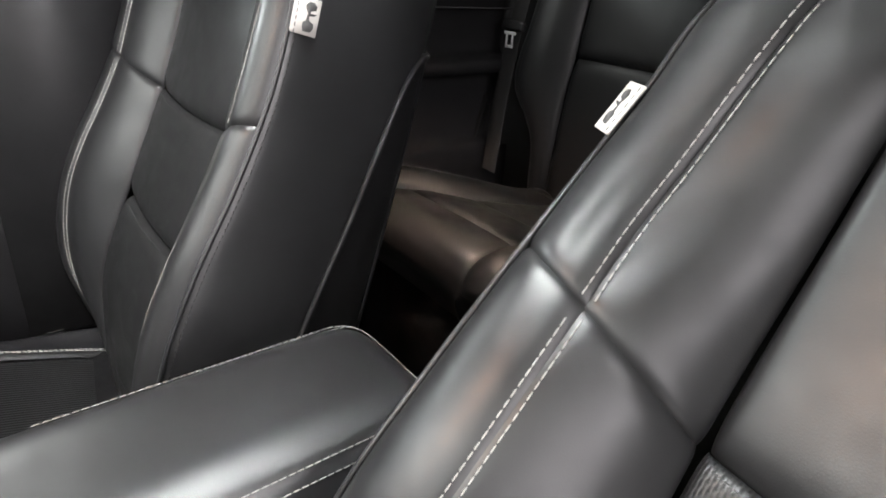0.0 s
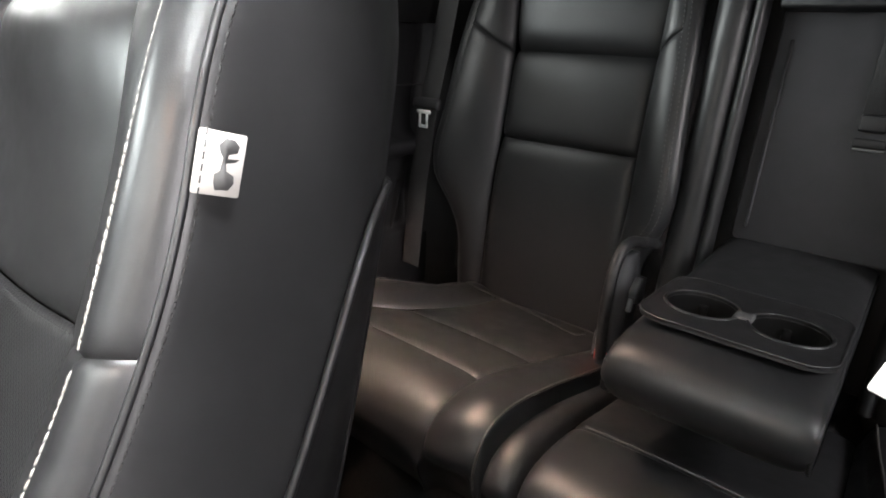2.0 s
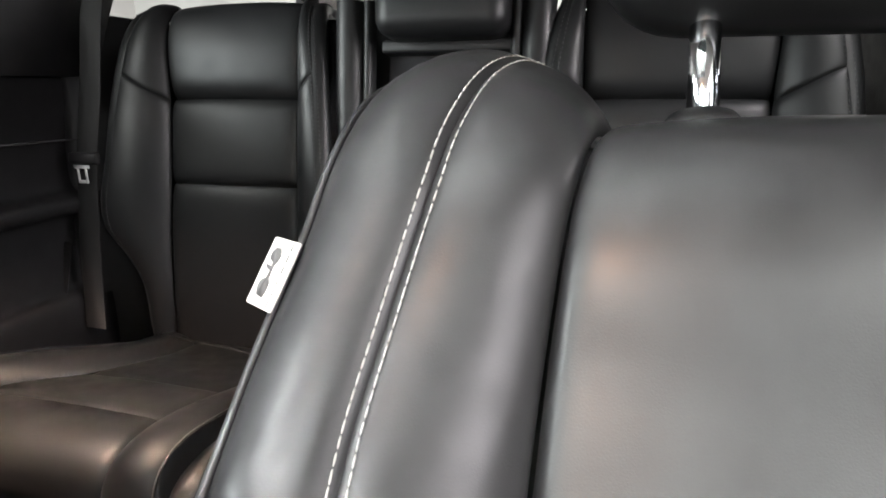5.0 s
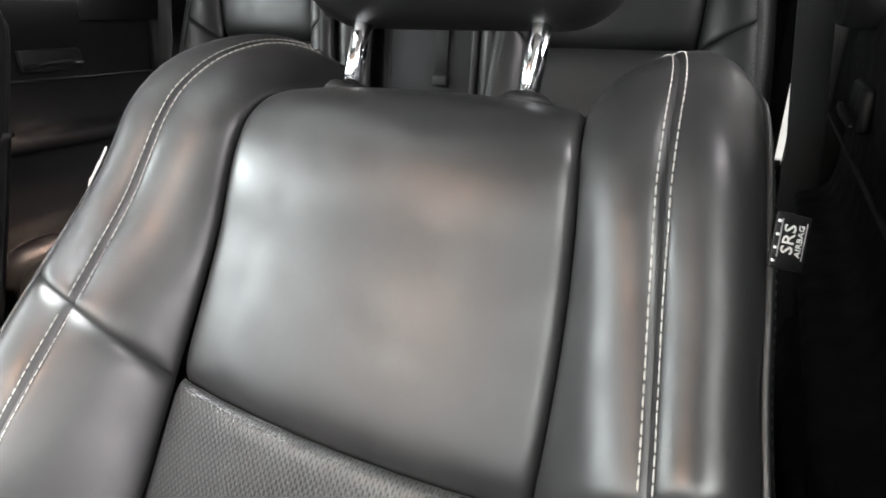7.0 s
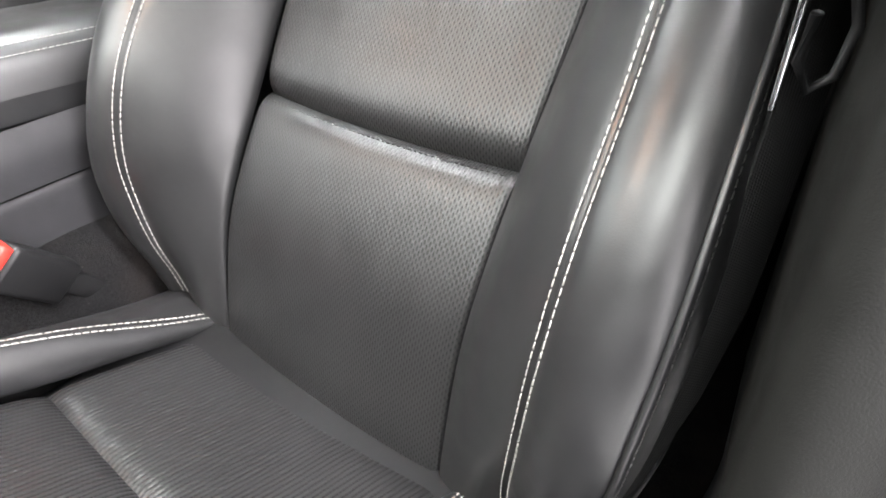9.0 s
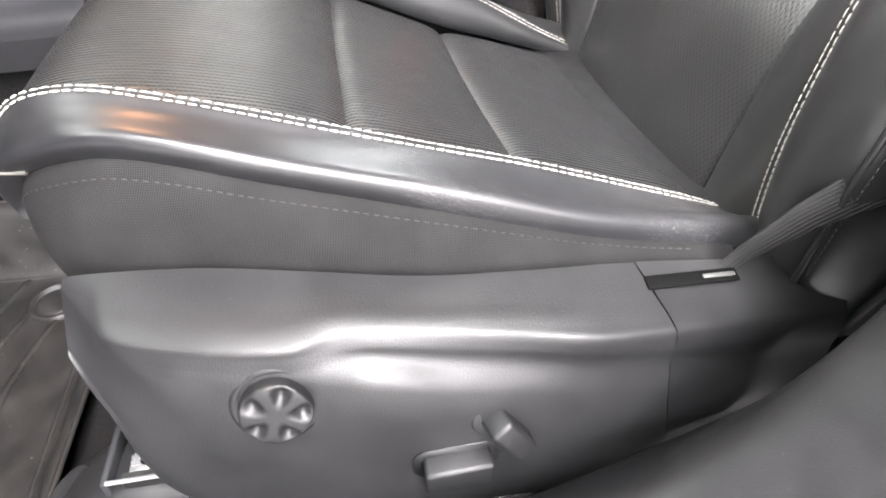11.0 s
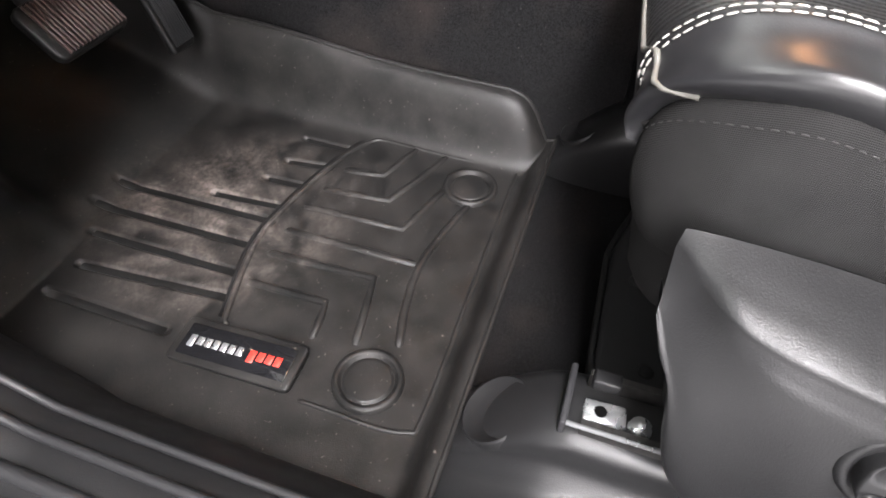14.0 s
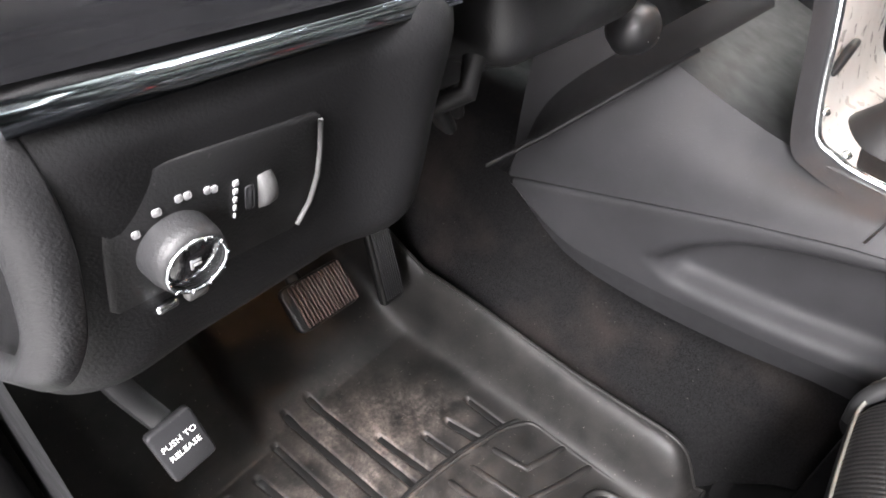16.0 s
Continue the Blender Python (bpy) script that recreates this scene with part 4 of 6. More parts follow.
part("label_line", join(*[rbox((.018, .0007, .0003), m @ Matrix.Translation((.001, y, .0013)), 0) for y in (.0068, -.0074)]), DIM_INK, tag)
part("label_thread", join(*[rbox((.0012, .0016, .0008), m @ Matrix.Translation((-.010 + .0062 * k, .0085, .0014)), 0) for k in range(4)]), WHITE_INK, tag)

# ---- floor, mat and footwell ----
def bead(points, width, height, z=0.0, k=7, smooth_it=False):
    """A rounded raised rib along points of the plan."""
    p = np.array(points, float)
    if smooth_it:
        f = smooth_curve([(i, *q, 0) for i, q in enumerate(p)])
        p = f(np.linspace(0, len(p) - 1, 24))[:, :2]
    t = np.gradient(p, axis=0)
    t /= np.linalg.norm(t, axis=1)[:, None] + 1e-9
    nrm = np.stack([-t[:, 1], t[:, 0]], -1)
    rows = []
    ends = np.ones(len(p))
    p = np.vstack([p[0] - t[0] * width * .45, p, p[-1] + t[-1] * width * .45])
    nrm = np.vstack([nrm[0], nrm, nrm[-1]])
    ends = np.r_[.25, ends, .25]
    for a in np.linspace(0, np.pi, k):
        w = math.cos(a) * width / 2
        h = math.sin(a) ** .7 * height
        rows.append(np.column_stack([p + nrm * w * (.4 + .6 * ends)[:, None], z + h * ends - .0006]))
    return sheet(np.stack(rows))


CHANNELS = [[(-.582, 1.162), (-.583, 1.02)], [(-.541, 1.157), (-.527, .985)], [(-.497, 1.178), (-.496, .998)], [(-.459, 1.206), (-.456, 1.004)], [(-.419, 1.206), (-.415, 1.000)],
            [(-.396, 1.088), (-.390, .998)], [(-.351, 1.043), (-.349, .993)], [(-.313, 1.035), (-.306, .980)], [(-.264, 1.036), (-.266, .973)]]


def mat_height(x, y):
    """The moulded liner: flat heel pad, raised rim, tunnel wall, toe slope and dead pedal."""
    step = lambda e, w, v: 1 / (1 + np.exp(-np.clip((v - e) / w, -40, 40)))  # noqa: E731
    z = 0.0 * x
    toe = np.maximum(0, y - 1.19)
    z = z + .62 * toe**1.15 + .0 * x
    wall = .086 * step(-.216 + .004 * np.sin((y - .9) * 9), .0060, x) * step(.742, .010, y)
    wall = wall + .030 * step(1.02, .05, y) * step(-.205, .006, x)
    left = .055 * step(.688, .010, -x) * step(.80, .03, y)
    rear = .026 * (1 - step(.738, .004, y))
    dead = np.maximum(0, y - 1.178) * 1.1 * step(.512, .010, -x)
    for (ax, ay), (bx, by) in CHANNELS:
        ux, uy = bx - ax, by - ay
        k = np.clip(((x - ax) * ux + (y - ay) * uy) / (ux * ux + uy * uy), 0, 1)
        d = np.hypot(x - ax - k * ux, y - ay - k * uy)
        z = z - .0050 * step(.0, .0008, .0046 - d)
    return z + np.maximum(wall, rear) + left + dead


xs = np.unique(np.concatenate([np.linspace(-.735, -.60, 36), np.linspace(-.60, -.25, 215), np.linspace(-.25, -.19, 44)]))
ys = np.unique(np.concatenate([np.linspace(.720, .76, 24), np.linspace(.76, .96, 30), np.linspace(.96, 1.22, 110), np.linspace(1.22, 1.5, 30)]))
gx, gy = np.meshgrid(xs, ys, indexing="ij")
gz = mat_height(gx, gy) + .006
mat_top = np.stack([gx, gy, gz], -1)
floor_mat = thing("floor_mat", (-.45, .95, 0.0), "worn black rubber floor liner with dusty channels", "floor mat")
part("liner", sheet(mat_top), RUBBER, floor_mat)
edge = np.vstack([mat_top[:, 0], mat_top[-1, :]])
part("liner_rim", tube(edge, .0028, 6), RUBBER, floor_mat)
MZ = .006
pads = [[(-.305, .958), (-.302, .93), (-.299, .911), (-.27, .90), (-.236, .889)], [(-.346, .965), (-.342, .92), (-.339, .887), (-.29, .866), (-.234, .847)],
        [(-.381, .973), (-.379, .91), (-.378, .854), (-.34, .842), (-.303, .832)], [(-.423, .974), (-.4225, .89), (-.422, .822)],
        [(-.46, .975), (-.458, .91), (-.456, .855), (-.5, .846), (-.533, .84)], [(-.503, .974), (-.502, .93), (-.501, .888), (-.52, .884), (-.541, .882)]]
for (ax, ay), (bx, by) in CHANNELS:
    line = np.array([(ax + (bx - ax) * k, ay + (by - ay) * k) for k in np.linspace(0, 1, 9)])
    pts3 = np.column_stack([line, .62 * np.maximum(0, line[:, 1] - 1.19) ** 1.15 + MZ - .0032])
    # thin black strip along the floor of each channel
    part("channel", strip(pts3, (0, 0, 1), .0102, .0008), BLACK_RUBBER, floor_mat, "black strip along a groove line")
for r in pads:
    part("heel_rib", bead(r, .0092, .0036, MZ), RUBBER, floor_mat)
part("heel_rib", bead([(-.314, .795), (-.36, .806), (-.422, .816), (-.48, .81), (-.522, .80)], .0092, .0036, MZ, smooth_it=True), RUBBER, floor_mat)
part("pad_border", bead([(-.556, .968), (-.546, .974), (-.454, .998), (-.383, .994), (-.324, .983), (-.27, .968), (-.240, .950), (-.234, .93), (-.237, .85), (-.236, .78)], .007, .0045, MZ, smooth_it=True), RUBBER, floor_mat)
# black strip laid flat beside the border, in place of a deep groove's shade
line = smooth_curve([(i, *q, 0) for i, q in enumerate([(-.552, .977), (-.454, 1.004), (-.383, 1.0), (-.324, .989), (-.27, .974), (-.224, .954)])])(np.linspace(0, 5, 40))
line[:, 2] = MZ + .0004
part("border_shade_strip", strip(line, (0, 0, 1), .0055, .0008), BLACK_RUBBER, floor_mat, "black strip along a groove line")
part("pad_border", bead([(-.214, .756), (-.33, .755), (-.45, .754), (-.585, .752), (-.603, .76), (-.608, .79), (-.607, .83), (-.607, .86)], .005, .003, MZ, smooth_it=True), RUBBER, floor_mat)
for x, y in ((-.286, .802), (-.569, .811)):
    part("post_ring", lathe([(.0335, -.001), (.0325, .005), (.029, .0065), (.0262, .005), (.025, .001), (.0235, .001), (.0225, .003), (.020, .0035), (.0, .0042)], pose(x, y, MZ), 40), RUBBER, floor_mat)
bm_at = pose(-.583, .937, MZ, -3, 2, 91.5)
badge = part("badge", prism(rounded(.128, .048, .006), .006, bm_at, .002), RUBBER, floor_mat, "raised badge frame")
part("badge_plate", prism(rounded(.113, .034, .002), .0067, bm_at, .0004, 1), GLOSSY, badge, "glossy black plate")
for k in range(7):
    part("badge_mark", rbox((.0062, .009 if k else .0125, .0006), bm_at @ Matrix.Translation((.047 - .0084 * k, .0 if k else .0015, .0068)), .0002, 1), SATIN, badge, "pale mark")
for k in range(4):
    part("badge_mark", rbox((.0066, .0095 if k else .0125, .0006), bm_at @ Matrix.Translation((-.0165 - .0088 * k, .0 if k else .0015, .0068)), .0002, 1), RED, badge, "red mark")

# carpet: one sheet over the floor, up the tunnel and the toe board
xs = np.array([-.74, -.7, -.6, -.45, -.3, -.24, -.2, -.178, -.16, -.13, -.1, 0, .02])
base_z = np.array([.03, -.002, -.004, -.004, -.004, -.003, .0, .02, .11, .24, .33, .36, .36])
ys = np.linspace(-1.0, 1.6, 105)
fine = np.linspace(-.74, .02, 70)
prof = np.interp(fine, xs, base_z)
prof = np.convolve(np.pad(prof, 1, mode="edge"), [.25, .5, .25], "valid")
toe = .62 * np.maximum(0, ys - 1.2) ** 1.15
wavy = np.array([[.003 * noise.noise(Vector((x * 14, y * 14, 0))) for y in ys] for x in fine])
half = np.stack([np.repeat(fine[:, None], len(ys), 1), np.repeat(ys[None], len(fine), 0), np.maximum(prof[:, None], toe[None] - .006) + wavy], -1)
mirror = half[::-1].copy()
mirror[..., 0] = .04 - mirror[..., 0]
single("floor_carpet", sheet(np.concatenate([half, mirror[1:]])), CARPET, "black loop carpet over the car floor with lint", kind="structure")

duct = thing("floor_duct_cover", (-.42, .5, .0), "dark grey plastic floor duct cover under the driver seat", "floor cover")
part("cover", prism([(-.535, .20), (-.27, .20), (-.27, .595), (-.30, .612), (-.335, .622), (-.37, .630), (-.50, .626), (-.535, .622)], .042, pose(0, 0, .0), .008, 3), PANEL, duct)
part("front_lip", tube([(-.525, .622, .040), (-.50, .627, .041), (-.37, .631, .041), (-.335, .623, .041), (-.30, .613, .041), (-.275, .597, .040)], .0035, 8), DARK, duct, "rolled front lip")
for x, y in ((-.50, .58), (-.40, .60), (-.31, .57)):
    part("push_clip", lathe([(0, .0026), (.005, .0024), (.0068, .0012), (.0072, -.001)], pose(x, y, .042), 20), DARK, duct, "round black push clip")

# ---- dashboard, pedals and centre console ----
dash = thing("dashboard", (-.3, 1.1, .45), "black grained dashboard with a chrome strip", "dashboard")
# lower driver panel: a face that turns under at the bottom, x from the end cap to the column
def dash_line(x, pts):
    return [(i, x, y, z) for i, (y, z) in enumerate(pts)]
face = [(.955, .700), (.918, .668), (.898, .650), (.893, .640), (.894, .628), (.899, .605), (.905, .569), (.912, .549), (.93, .538), (.99, .531), (1.10, .53)]
lines = [smooth_curve(dash_line(x, [(y + dy, z) for y, z in face])) for x, dy in ((-.716, .045), (-.712, .016), (-.700, .001), (-.66, .0), (-.60, .002), (-.545, .006), (-.538, .016))]
part("lower_panel", skin(lines, [0, .06, .14, .35, .6, .97, 1], 0, 10, 60, 80), DASH, dash, "soft black lower dash panel")
part("end_panel", prism([(.925, .66), (.921, .6), (.928, .565), (.945, .545), (1.2, .53), (1.2, .9), (.95, .9), (.93, .74)], .01, Matrix(((0, 0, 1, -.713), (1, 0, 0, 0), (0, 1, 0, 0), (0, 0, 0, 1))), .004, 3), TRIM, dash)
part("chrome_strip", strip([(-.700, .894, .650), (-.66, .8935, .6495), (-.6, .8945, .649), (-.546, .898, .6485)], (0, -1, .3), .0075, .005), DARK_CHROME, dash, "polished chrome strip")
part("upper_panel", skin([smooth_curve([(0, x, .8985, .655), (1, x, .905, .672), (2, x, .93, .70), (3, x, .98, .78), (4, x, 1.3, .86)]) for x in (-.706, -.6, -.45)], [0, .5, 1], 0, 4, 20, 40), GLOSSY, dash, "gloss black dash top")
# headlamp switch
m = axes((-.670, .8978, .600), (1, .02, 0), (0, -.16, 1))
sw = part("headlamp_panel", prism([(-.0215, -.0135), (-.0195, -.0160), (.0435, -.0195), (.0465, -.0175), (.0530, .0), (.0545, .0235), (.0525, .0255), (-.0145, .0300), (-.0175, .0280)], .0015, m @ Matrix.Translation((0, 0, -.0012)), .0005, 1), DARK, dash, "black headlamp switch panel")
part("switch_knob", lathe([(.0118, 0), (.0116, .006), (.0104, .0105), (.0094, .0110), (.0088, .0097), (.0, .0097)], m, 40), SATIN_DASH, sw, "round grey headlamp knob")
part("knob_face", lathe([(0, .0101), (.0086, .0101), (.0088, .0096)], m, 32), GLOSSY, sw, "gloss black knob face")
part("knob_ring", lathe([(.0098, .0100), (.0100, .0111), (.0094, .0117), (.0088, .0111), (.0091, .0099)], m, 40), CHROME, sw, "chrome ring")
for k in range(10):
    ang = radians(36 * k)
    part("knob_grip", rbox((.0014, .0006, .0016), m @ Matrix.Rotation(ang, 4, "Z") @ Matrix.Translation((.0094, 0, .0112)), .0002, 1), CHROME, sw)
part("knob_mark", join(rbox((.0032, .0008, .0004), m @ Matrix.Translation((.0, .0012, .0102)), 0), rbox((.0024, .0008, .0004), m @ Matrix.Translation((.0004, -.0002, .0102)), 0), rbox((.0008, .0034, .0004), m @ Matrix.Translation((-.0014, .0004, .0102)), 0)), DIM_INK, sw)
for x, y, w in ((-.0103, .0103, .0022), (-.0037, .0146, .0026), (.0030, .0160, .0022), (.0056, .0158, .0022), (.0118, .0145, .0022), (.0140, .0139, .0020)):
    part("dial_mark", rbox((w, .0024, .0005), m @ Matrix.Translation((x, y, .0005)), .0006, 2), DIM_INK, sw)
for k in range(5):
    part("dimmer_mark", rbox((.0022 - .0003 * k, .0024, .0008), m @ Matrix.Translation((.0212 - .0003 * k, .0125 - .0031 * k, .0005)), .0004, 1), DIM_INK, sw)
part("dimmer_wheel", lathe([(0, -.0027), (.0078, -.0027), (.0082, .0), (.0078, .0027), (0, .0027)], m @ Matrix.Translation((.0318, .0048, -.004)) @ Matrix.Rotation(math.pi / 2, 4, "Y"), 28), SATIN_GREY, sw, "ribbed dimmer wheel")
part("dimmer_window", rbox((.0032, .0095, .0008), m @ Matrix.Translation((.0258, .0046, .0005)), .001, 2), PANEL, sw)
part("panel_edge", tube([np.array(m @ Vector(q)) for q in ((.0533, .0232, .0012), (.0536, .012, .0014), (.0530, .001, .0014), (.0500, -.0090, .0014), (.0446, -.0172, .0012))], .0010, 6), SATIN_GREY, sw)
part("release_lever", rbox((.0075, .0034, .003), m @ Matrix.Translation((-.0065, -.0212, .0015)), .0012, 2), CHROME, sw, "small chrome release")
part("release_lever", rbox((.0080, .0042, .004), m @ Matrix.Translation((.0035, -.0222, .0012)), .0016, 2), SATIN_GREY, sw)
part("end_lip", strip(smooth_curve([(k, *q) for k, q in enumerate([(-.7045, .910, .654), (-.7025, .8975, .640), (-.7020, .8960, .620), (-.7035, .8990, .600), (-.7065, .9030, .583), (-.7115, .9085, .571), (-.7165, .925, .563)])])(np.linspace(0, 6, 40)), (-.35, -1, .0), .0150, .007), SATIN_DASH, dash, "rounded lip round the end of the dash")

# column and things under it
col = thing("steering_column", (-.42, 1.0, .6), "black steering column shroud with a stalk and ignition", "steering column")
part("shroud", rbox((.165, .26, .15), pose(-.395, 1.05, .642, -10), .022, 5, (.95, 1)), TRIM, col)
part("lower_shroud", rbox((.10, .20, .07), pose(-.44, 1.06, .575, -14), .02, 4), DARK, col)
part("tilt_lever", tube([(-.50, .96, .585), (-.505, .935, .578), (-.495, .925, .585), (-.485, .93, .60)], .006, 8), DARK, col)
ign = axes((-.274, .925, .572), (1, -.25, .1), (0, .35, 1))
part("ignition_housing", lathe([(0, .010), (.010, .009), (.017, .003), (.0205, -.006), (.020, -.018), (.012, -.028), (.0, -.03)], ign, 28), TRIM, col)
part("ignition_marks", join(rbox((.004, .003, .0006), ign @ Matrix.Translation((-.004, -.008, .0082)), 0), rbox((.004, .003, .0006), ign @ Matrix.Translation((.004, -.008, .0082)), 0)), WHITE_INK, col)
wheel = [(-.39 + .185 * math.cos(a), .80 - .06 * math.sin(a), .86 + .175 * math.sin(a)) for a in np.linspace(0, 2 * np.pi, 80)]
steer = thing("steering_wheel", (-.39, .8, .86), "black leather steering wheel with dark spokes", "steering wheel")
part("rim", tube(wheel, .0165, 14), LEATHER, steer)
part("hub", rbox((.15, .06, .13), pose(-.39, .86, .86, -18), .03, 4), DARK, steer)
for a in (10, 170, 270):
    ang = radians(a)
    part("spoke", tube([(-.39 + .05 * math.cos(ang), .85 - .02 * math.sin(ang), .86 + .045 * math.sin(ang)), (-.39 + .18 * math.cos(ang), .805 - .055 * math.sin(ang), .86 + .17 * math.sin(ang))], .014, 8), DARK, steer)
part("column_neck", tube([(-.39, .88, .85), (-.41, 1.05, .74)], .035, 12), DARK, steer)
part("lower_trim", skin([smooth_curve([(0, -.53, .97, .555), (1, -.42, 1.02, .525), (2, -.36, 1.06, .50)]), smooth_curve([(0, -.53, 1.05, .56), (1, -.42, 1.08, .55), (2, -.34, 1.10, .54)])], [0, 1], 0, 2, 10, 24), DARK, dash)
part("knee_edge", tube([(-.30, 1.033, .415), (-.27, .99, .455), (-.235, .945, .50), (-.20, .90, .545)], .0024, 8), DASH, dash)

# pedals
def ribbed_pad(th, c, xax, yax, w, h, n, material, name="pad", r=.006, ribs=None):
    m = axes(c, xax, yax)
    pad = part(name, prism(rounded(w, h, r), .010, m, .003, 2), material, th)
    # ribs take a lighter colour than the pad, for the light they catch
    for k in range(n):
        x = (-.5 + (k + .5) / n) * w * .86 + w * .03
        part("pad_rib", rbox((w * .86 / n * .42, h * .90, .005), m @ Matrix.Translation((x, 0, .0120)), .0008, 1), ribs or material, pad)
    return m
brake = thing("brake_pedal", (-.41, 1.2, .2), "black ribbed rubber brake pedal on a steel arm", "pedal")
m = ribbed_pad(brake, (-.395, 1.193, .20), (1, .0, -.02), (0, .7, .71), .094, .060, 16, BLACK_RUBBER, r=.010, ribs=WARM_WORN_RUBBER)
part("arm", tube([(-.41, 1.215, .215), (-.43, 1.26, .33), (-.43, 1.30, .5)], .010, 8), DARK, brake)
acc = thing("accelerator_pedal", (-.27, 1.2, .2), "slim black ribbed accelerator pedal", "pedal")
ribbed_pad(acc, (-.259, 1.222, .169), (.9, .05, -.08), (-.42, .32, .9), .042, .145, 8, BLACK_RUBBER, ribs=SATIN_DASH)
part("arm", tube([(-.285, 1.25, .23), (-.31, 1.28, .36), (-.33, 1.30, .5)], .009, 8), DARK, acc)
pb = thing("parking_brake_pedal", (-.646, 1.05, .33), "grey parking brake pedal with white lettering", "pedal")
m = axes((-.6455, 1.04, .3275), (.98, .0, -.02), (-.14, .35, .93)) @ Matrix.Rotation(radians(7), 4, "Z")
pad = part("pad", prism(rounded(.0345, .046, .004), .007, m, .002, 2), PANEL, pb, "grey pedal pad")
lettering("PUSH TO", .0066, m @ Matrix.Translation((0, .0065, .0073)), WHITE_INK, pad, .0002)
lettering("RELEASE", .0066, m @ Matrix.Translation((0, -.0035, .0073)), WHITE_INK, pad, .0002)
part("arm", strip([(-.647, 1.052, .34), (-.660, 1.06, .38), (-.672, 1.075, .43), (-.68, 1.10, .5)], (.3, -1, .2), .016, .010), DARK, pb)

# centre console between the seats
con = thing("centre_console", (.02, .5, .0), "charcoal centre console with a padded armrest", "console")
CX = .02
def con_line(pts):
    return smooth_curve([(y, x, y, z) for x, y, z in pts])
top = con_line([(-.075, .0, .455), (-.085, .3, .445), (-.12, .5, .44), (-.155, .68, .455), (-.165, .8, .475), (-.17, .93, .52), (-.17, 1.06, .58)])
crease = con_line([(-.082, .0, .40), (-.095, .3, .39), (-.14, .5, .40), (-.203, .70, .43), (-.206, .80, .414), (-.207, .93, .384), (-.206, 1.06, .352)])
low = con_line([(-.08, .0, .30), (-.09, .3, .27), (-.125, .5, .27), (-.175, .67, .284), (-.182, .77, .280), (-.19, .9, .284), (-.20, .98, .298), (-.206, 1.06, .345)])
foot = con_line([(-.08, .0, .1), (-.09, .3, .1), (-.12, .5, .2), (-.16, .67, .247), (-.168, .77, .243), (-.175, .9, .247), (-.19, .98, .275), (-.19, 1.06, .33)])
part("upper_side", skin([top, con_line([(-.085, .0, .43), (-.095, .3, .42), (-.138, .5, .43), (-.188, .70, .452), (-.195, .80, .447), (-.199, .93, .455), (-.199, 1.06, .47)]), crease], [0, .5, 1], .0, 1.06, 20, 70), PANEL, con, "grey grained upper side panel")
inner = lambda f, dx, dz=0: (lambda v: f(v) + np.array([dx, 0, dz]))  # noqa: E731
lower = Loft(inner(crease, 0, -.0035), low, (-1, 0, 0), .0)
side_geo = lower.panel(.0, 1.055, 40, 120, (("u0", .004, .003),))
sv = side_geo[0].copy()
# pocket pressed into the lower side panel
pk = np.clip((1 - ((sv[:, 1] - .70) / .165) ** 4), 0, 1) * (sv[:, 1] < .865)
zlow, zhigh = np.interp(sv[:, 1], [.6, .67, .77, .85, .87], [.311, .311, .307, .308, .318]), np.interp(sv[:, 1], [.6, .696, .76, .809, .854, .866], [.414, .410, .398, .380, .348, .328])
inside = 1 / (1 + np.exp(-np.clip((sv[:, 2] - zlow) / .004, -30, 30))) / (1 + np.exp(-np.clip((zhigh - sv[:, 2]) / .0025, -30, 30))) / (1 + np.exp(-np.clip((.868 - sv[:, 1]) / .005, -30, 30))) / (1 + np.exp(-np.clip((sv[:, 1] - .56) / .008, -30, 30)))
sv[:, 0] += .03 * inside
part("lower_side", (sv, side_geo[1], side_geo[2]), PANEL, con, "grey side panel with a pressed-in pocket")
part("lower_lip", Loft(low, foot, (-1, 0, 0)).panel(.0, 1.06, 6, 50), PANEL, con)
part("panel_joint", tube([(-.2045, .722, .436), (-.190, .715, .453), (-.172, .71, .462)], .0012, 6), DARK, con)
# far side, mirrored
far = [(lambda f: (lambda v: f(v) * np.array([-1, 1, 1]) + np.array([2 * CX, 0, 0])))(f) for f in (top, crease, low, foot)]
part("far_side", skin(far, [0, .4, .8, 1], .0, 1.06, 20, 40), PANEL, con)
part("top_plate", Loft(top, far[0], (0, 0, 1), .006).panel(.32, 1.06, 16, 40), DARK, con)
part("rear_face", prism([(-.09, .0), (.09, .0), (.085, .45), (-.085, .45)], .01, Matrix(((1, 0, 0, CX), (0, 0, 1, -.008), (0, 1, 0, .0), (0, 0, 0, 1))), .002), TRIM, con)
lid_u = np.linspace(-1, 1, 41)
lid_v = np.linspace(0, 1, 50)
lid = np.zeros((41, 50, 3))
for a, u in enumerate(lid_u):
    for b, v in enumerate(lid_v):
        y = -.005 + .36 * v
        r = (1 - abs(u) ** 5) ** .5 * min(1, (1 - (1 - min(1, v / .16)) ** 2.6)) ** .5 * min(1, (1 - (1 - min(1, (1 - v) / .1)) ** 2.2)) ** .5
        lid[a, b] = (CX - .0 + u * (.086 - .012 * max(0, .15 - v) / .15), y, .462 + .058 * r)
arm = part("armrest", sheet(lid), LEATHER, con, "padded black leather armrest lid")
part("armrest_skirt", skin([smooth_curve([(0, CX - .088, .0, .468), (1, CX - .09, .34, .468)]), smooth_curve([(0, CX - .086, .0, .445), (1, CX - .088, .34, .445)])], [0, 1], 0, 1, 4, 8), LEATHER, arm)


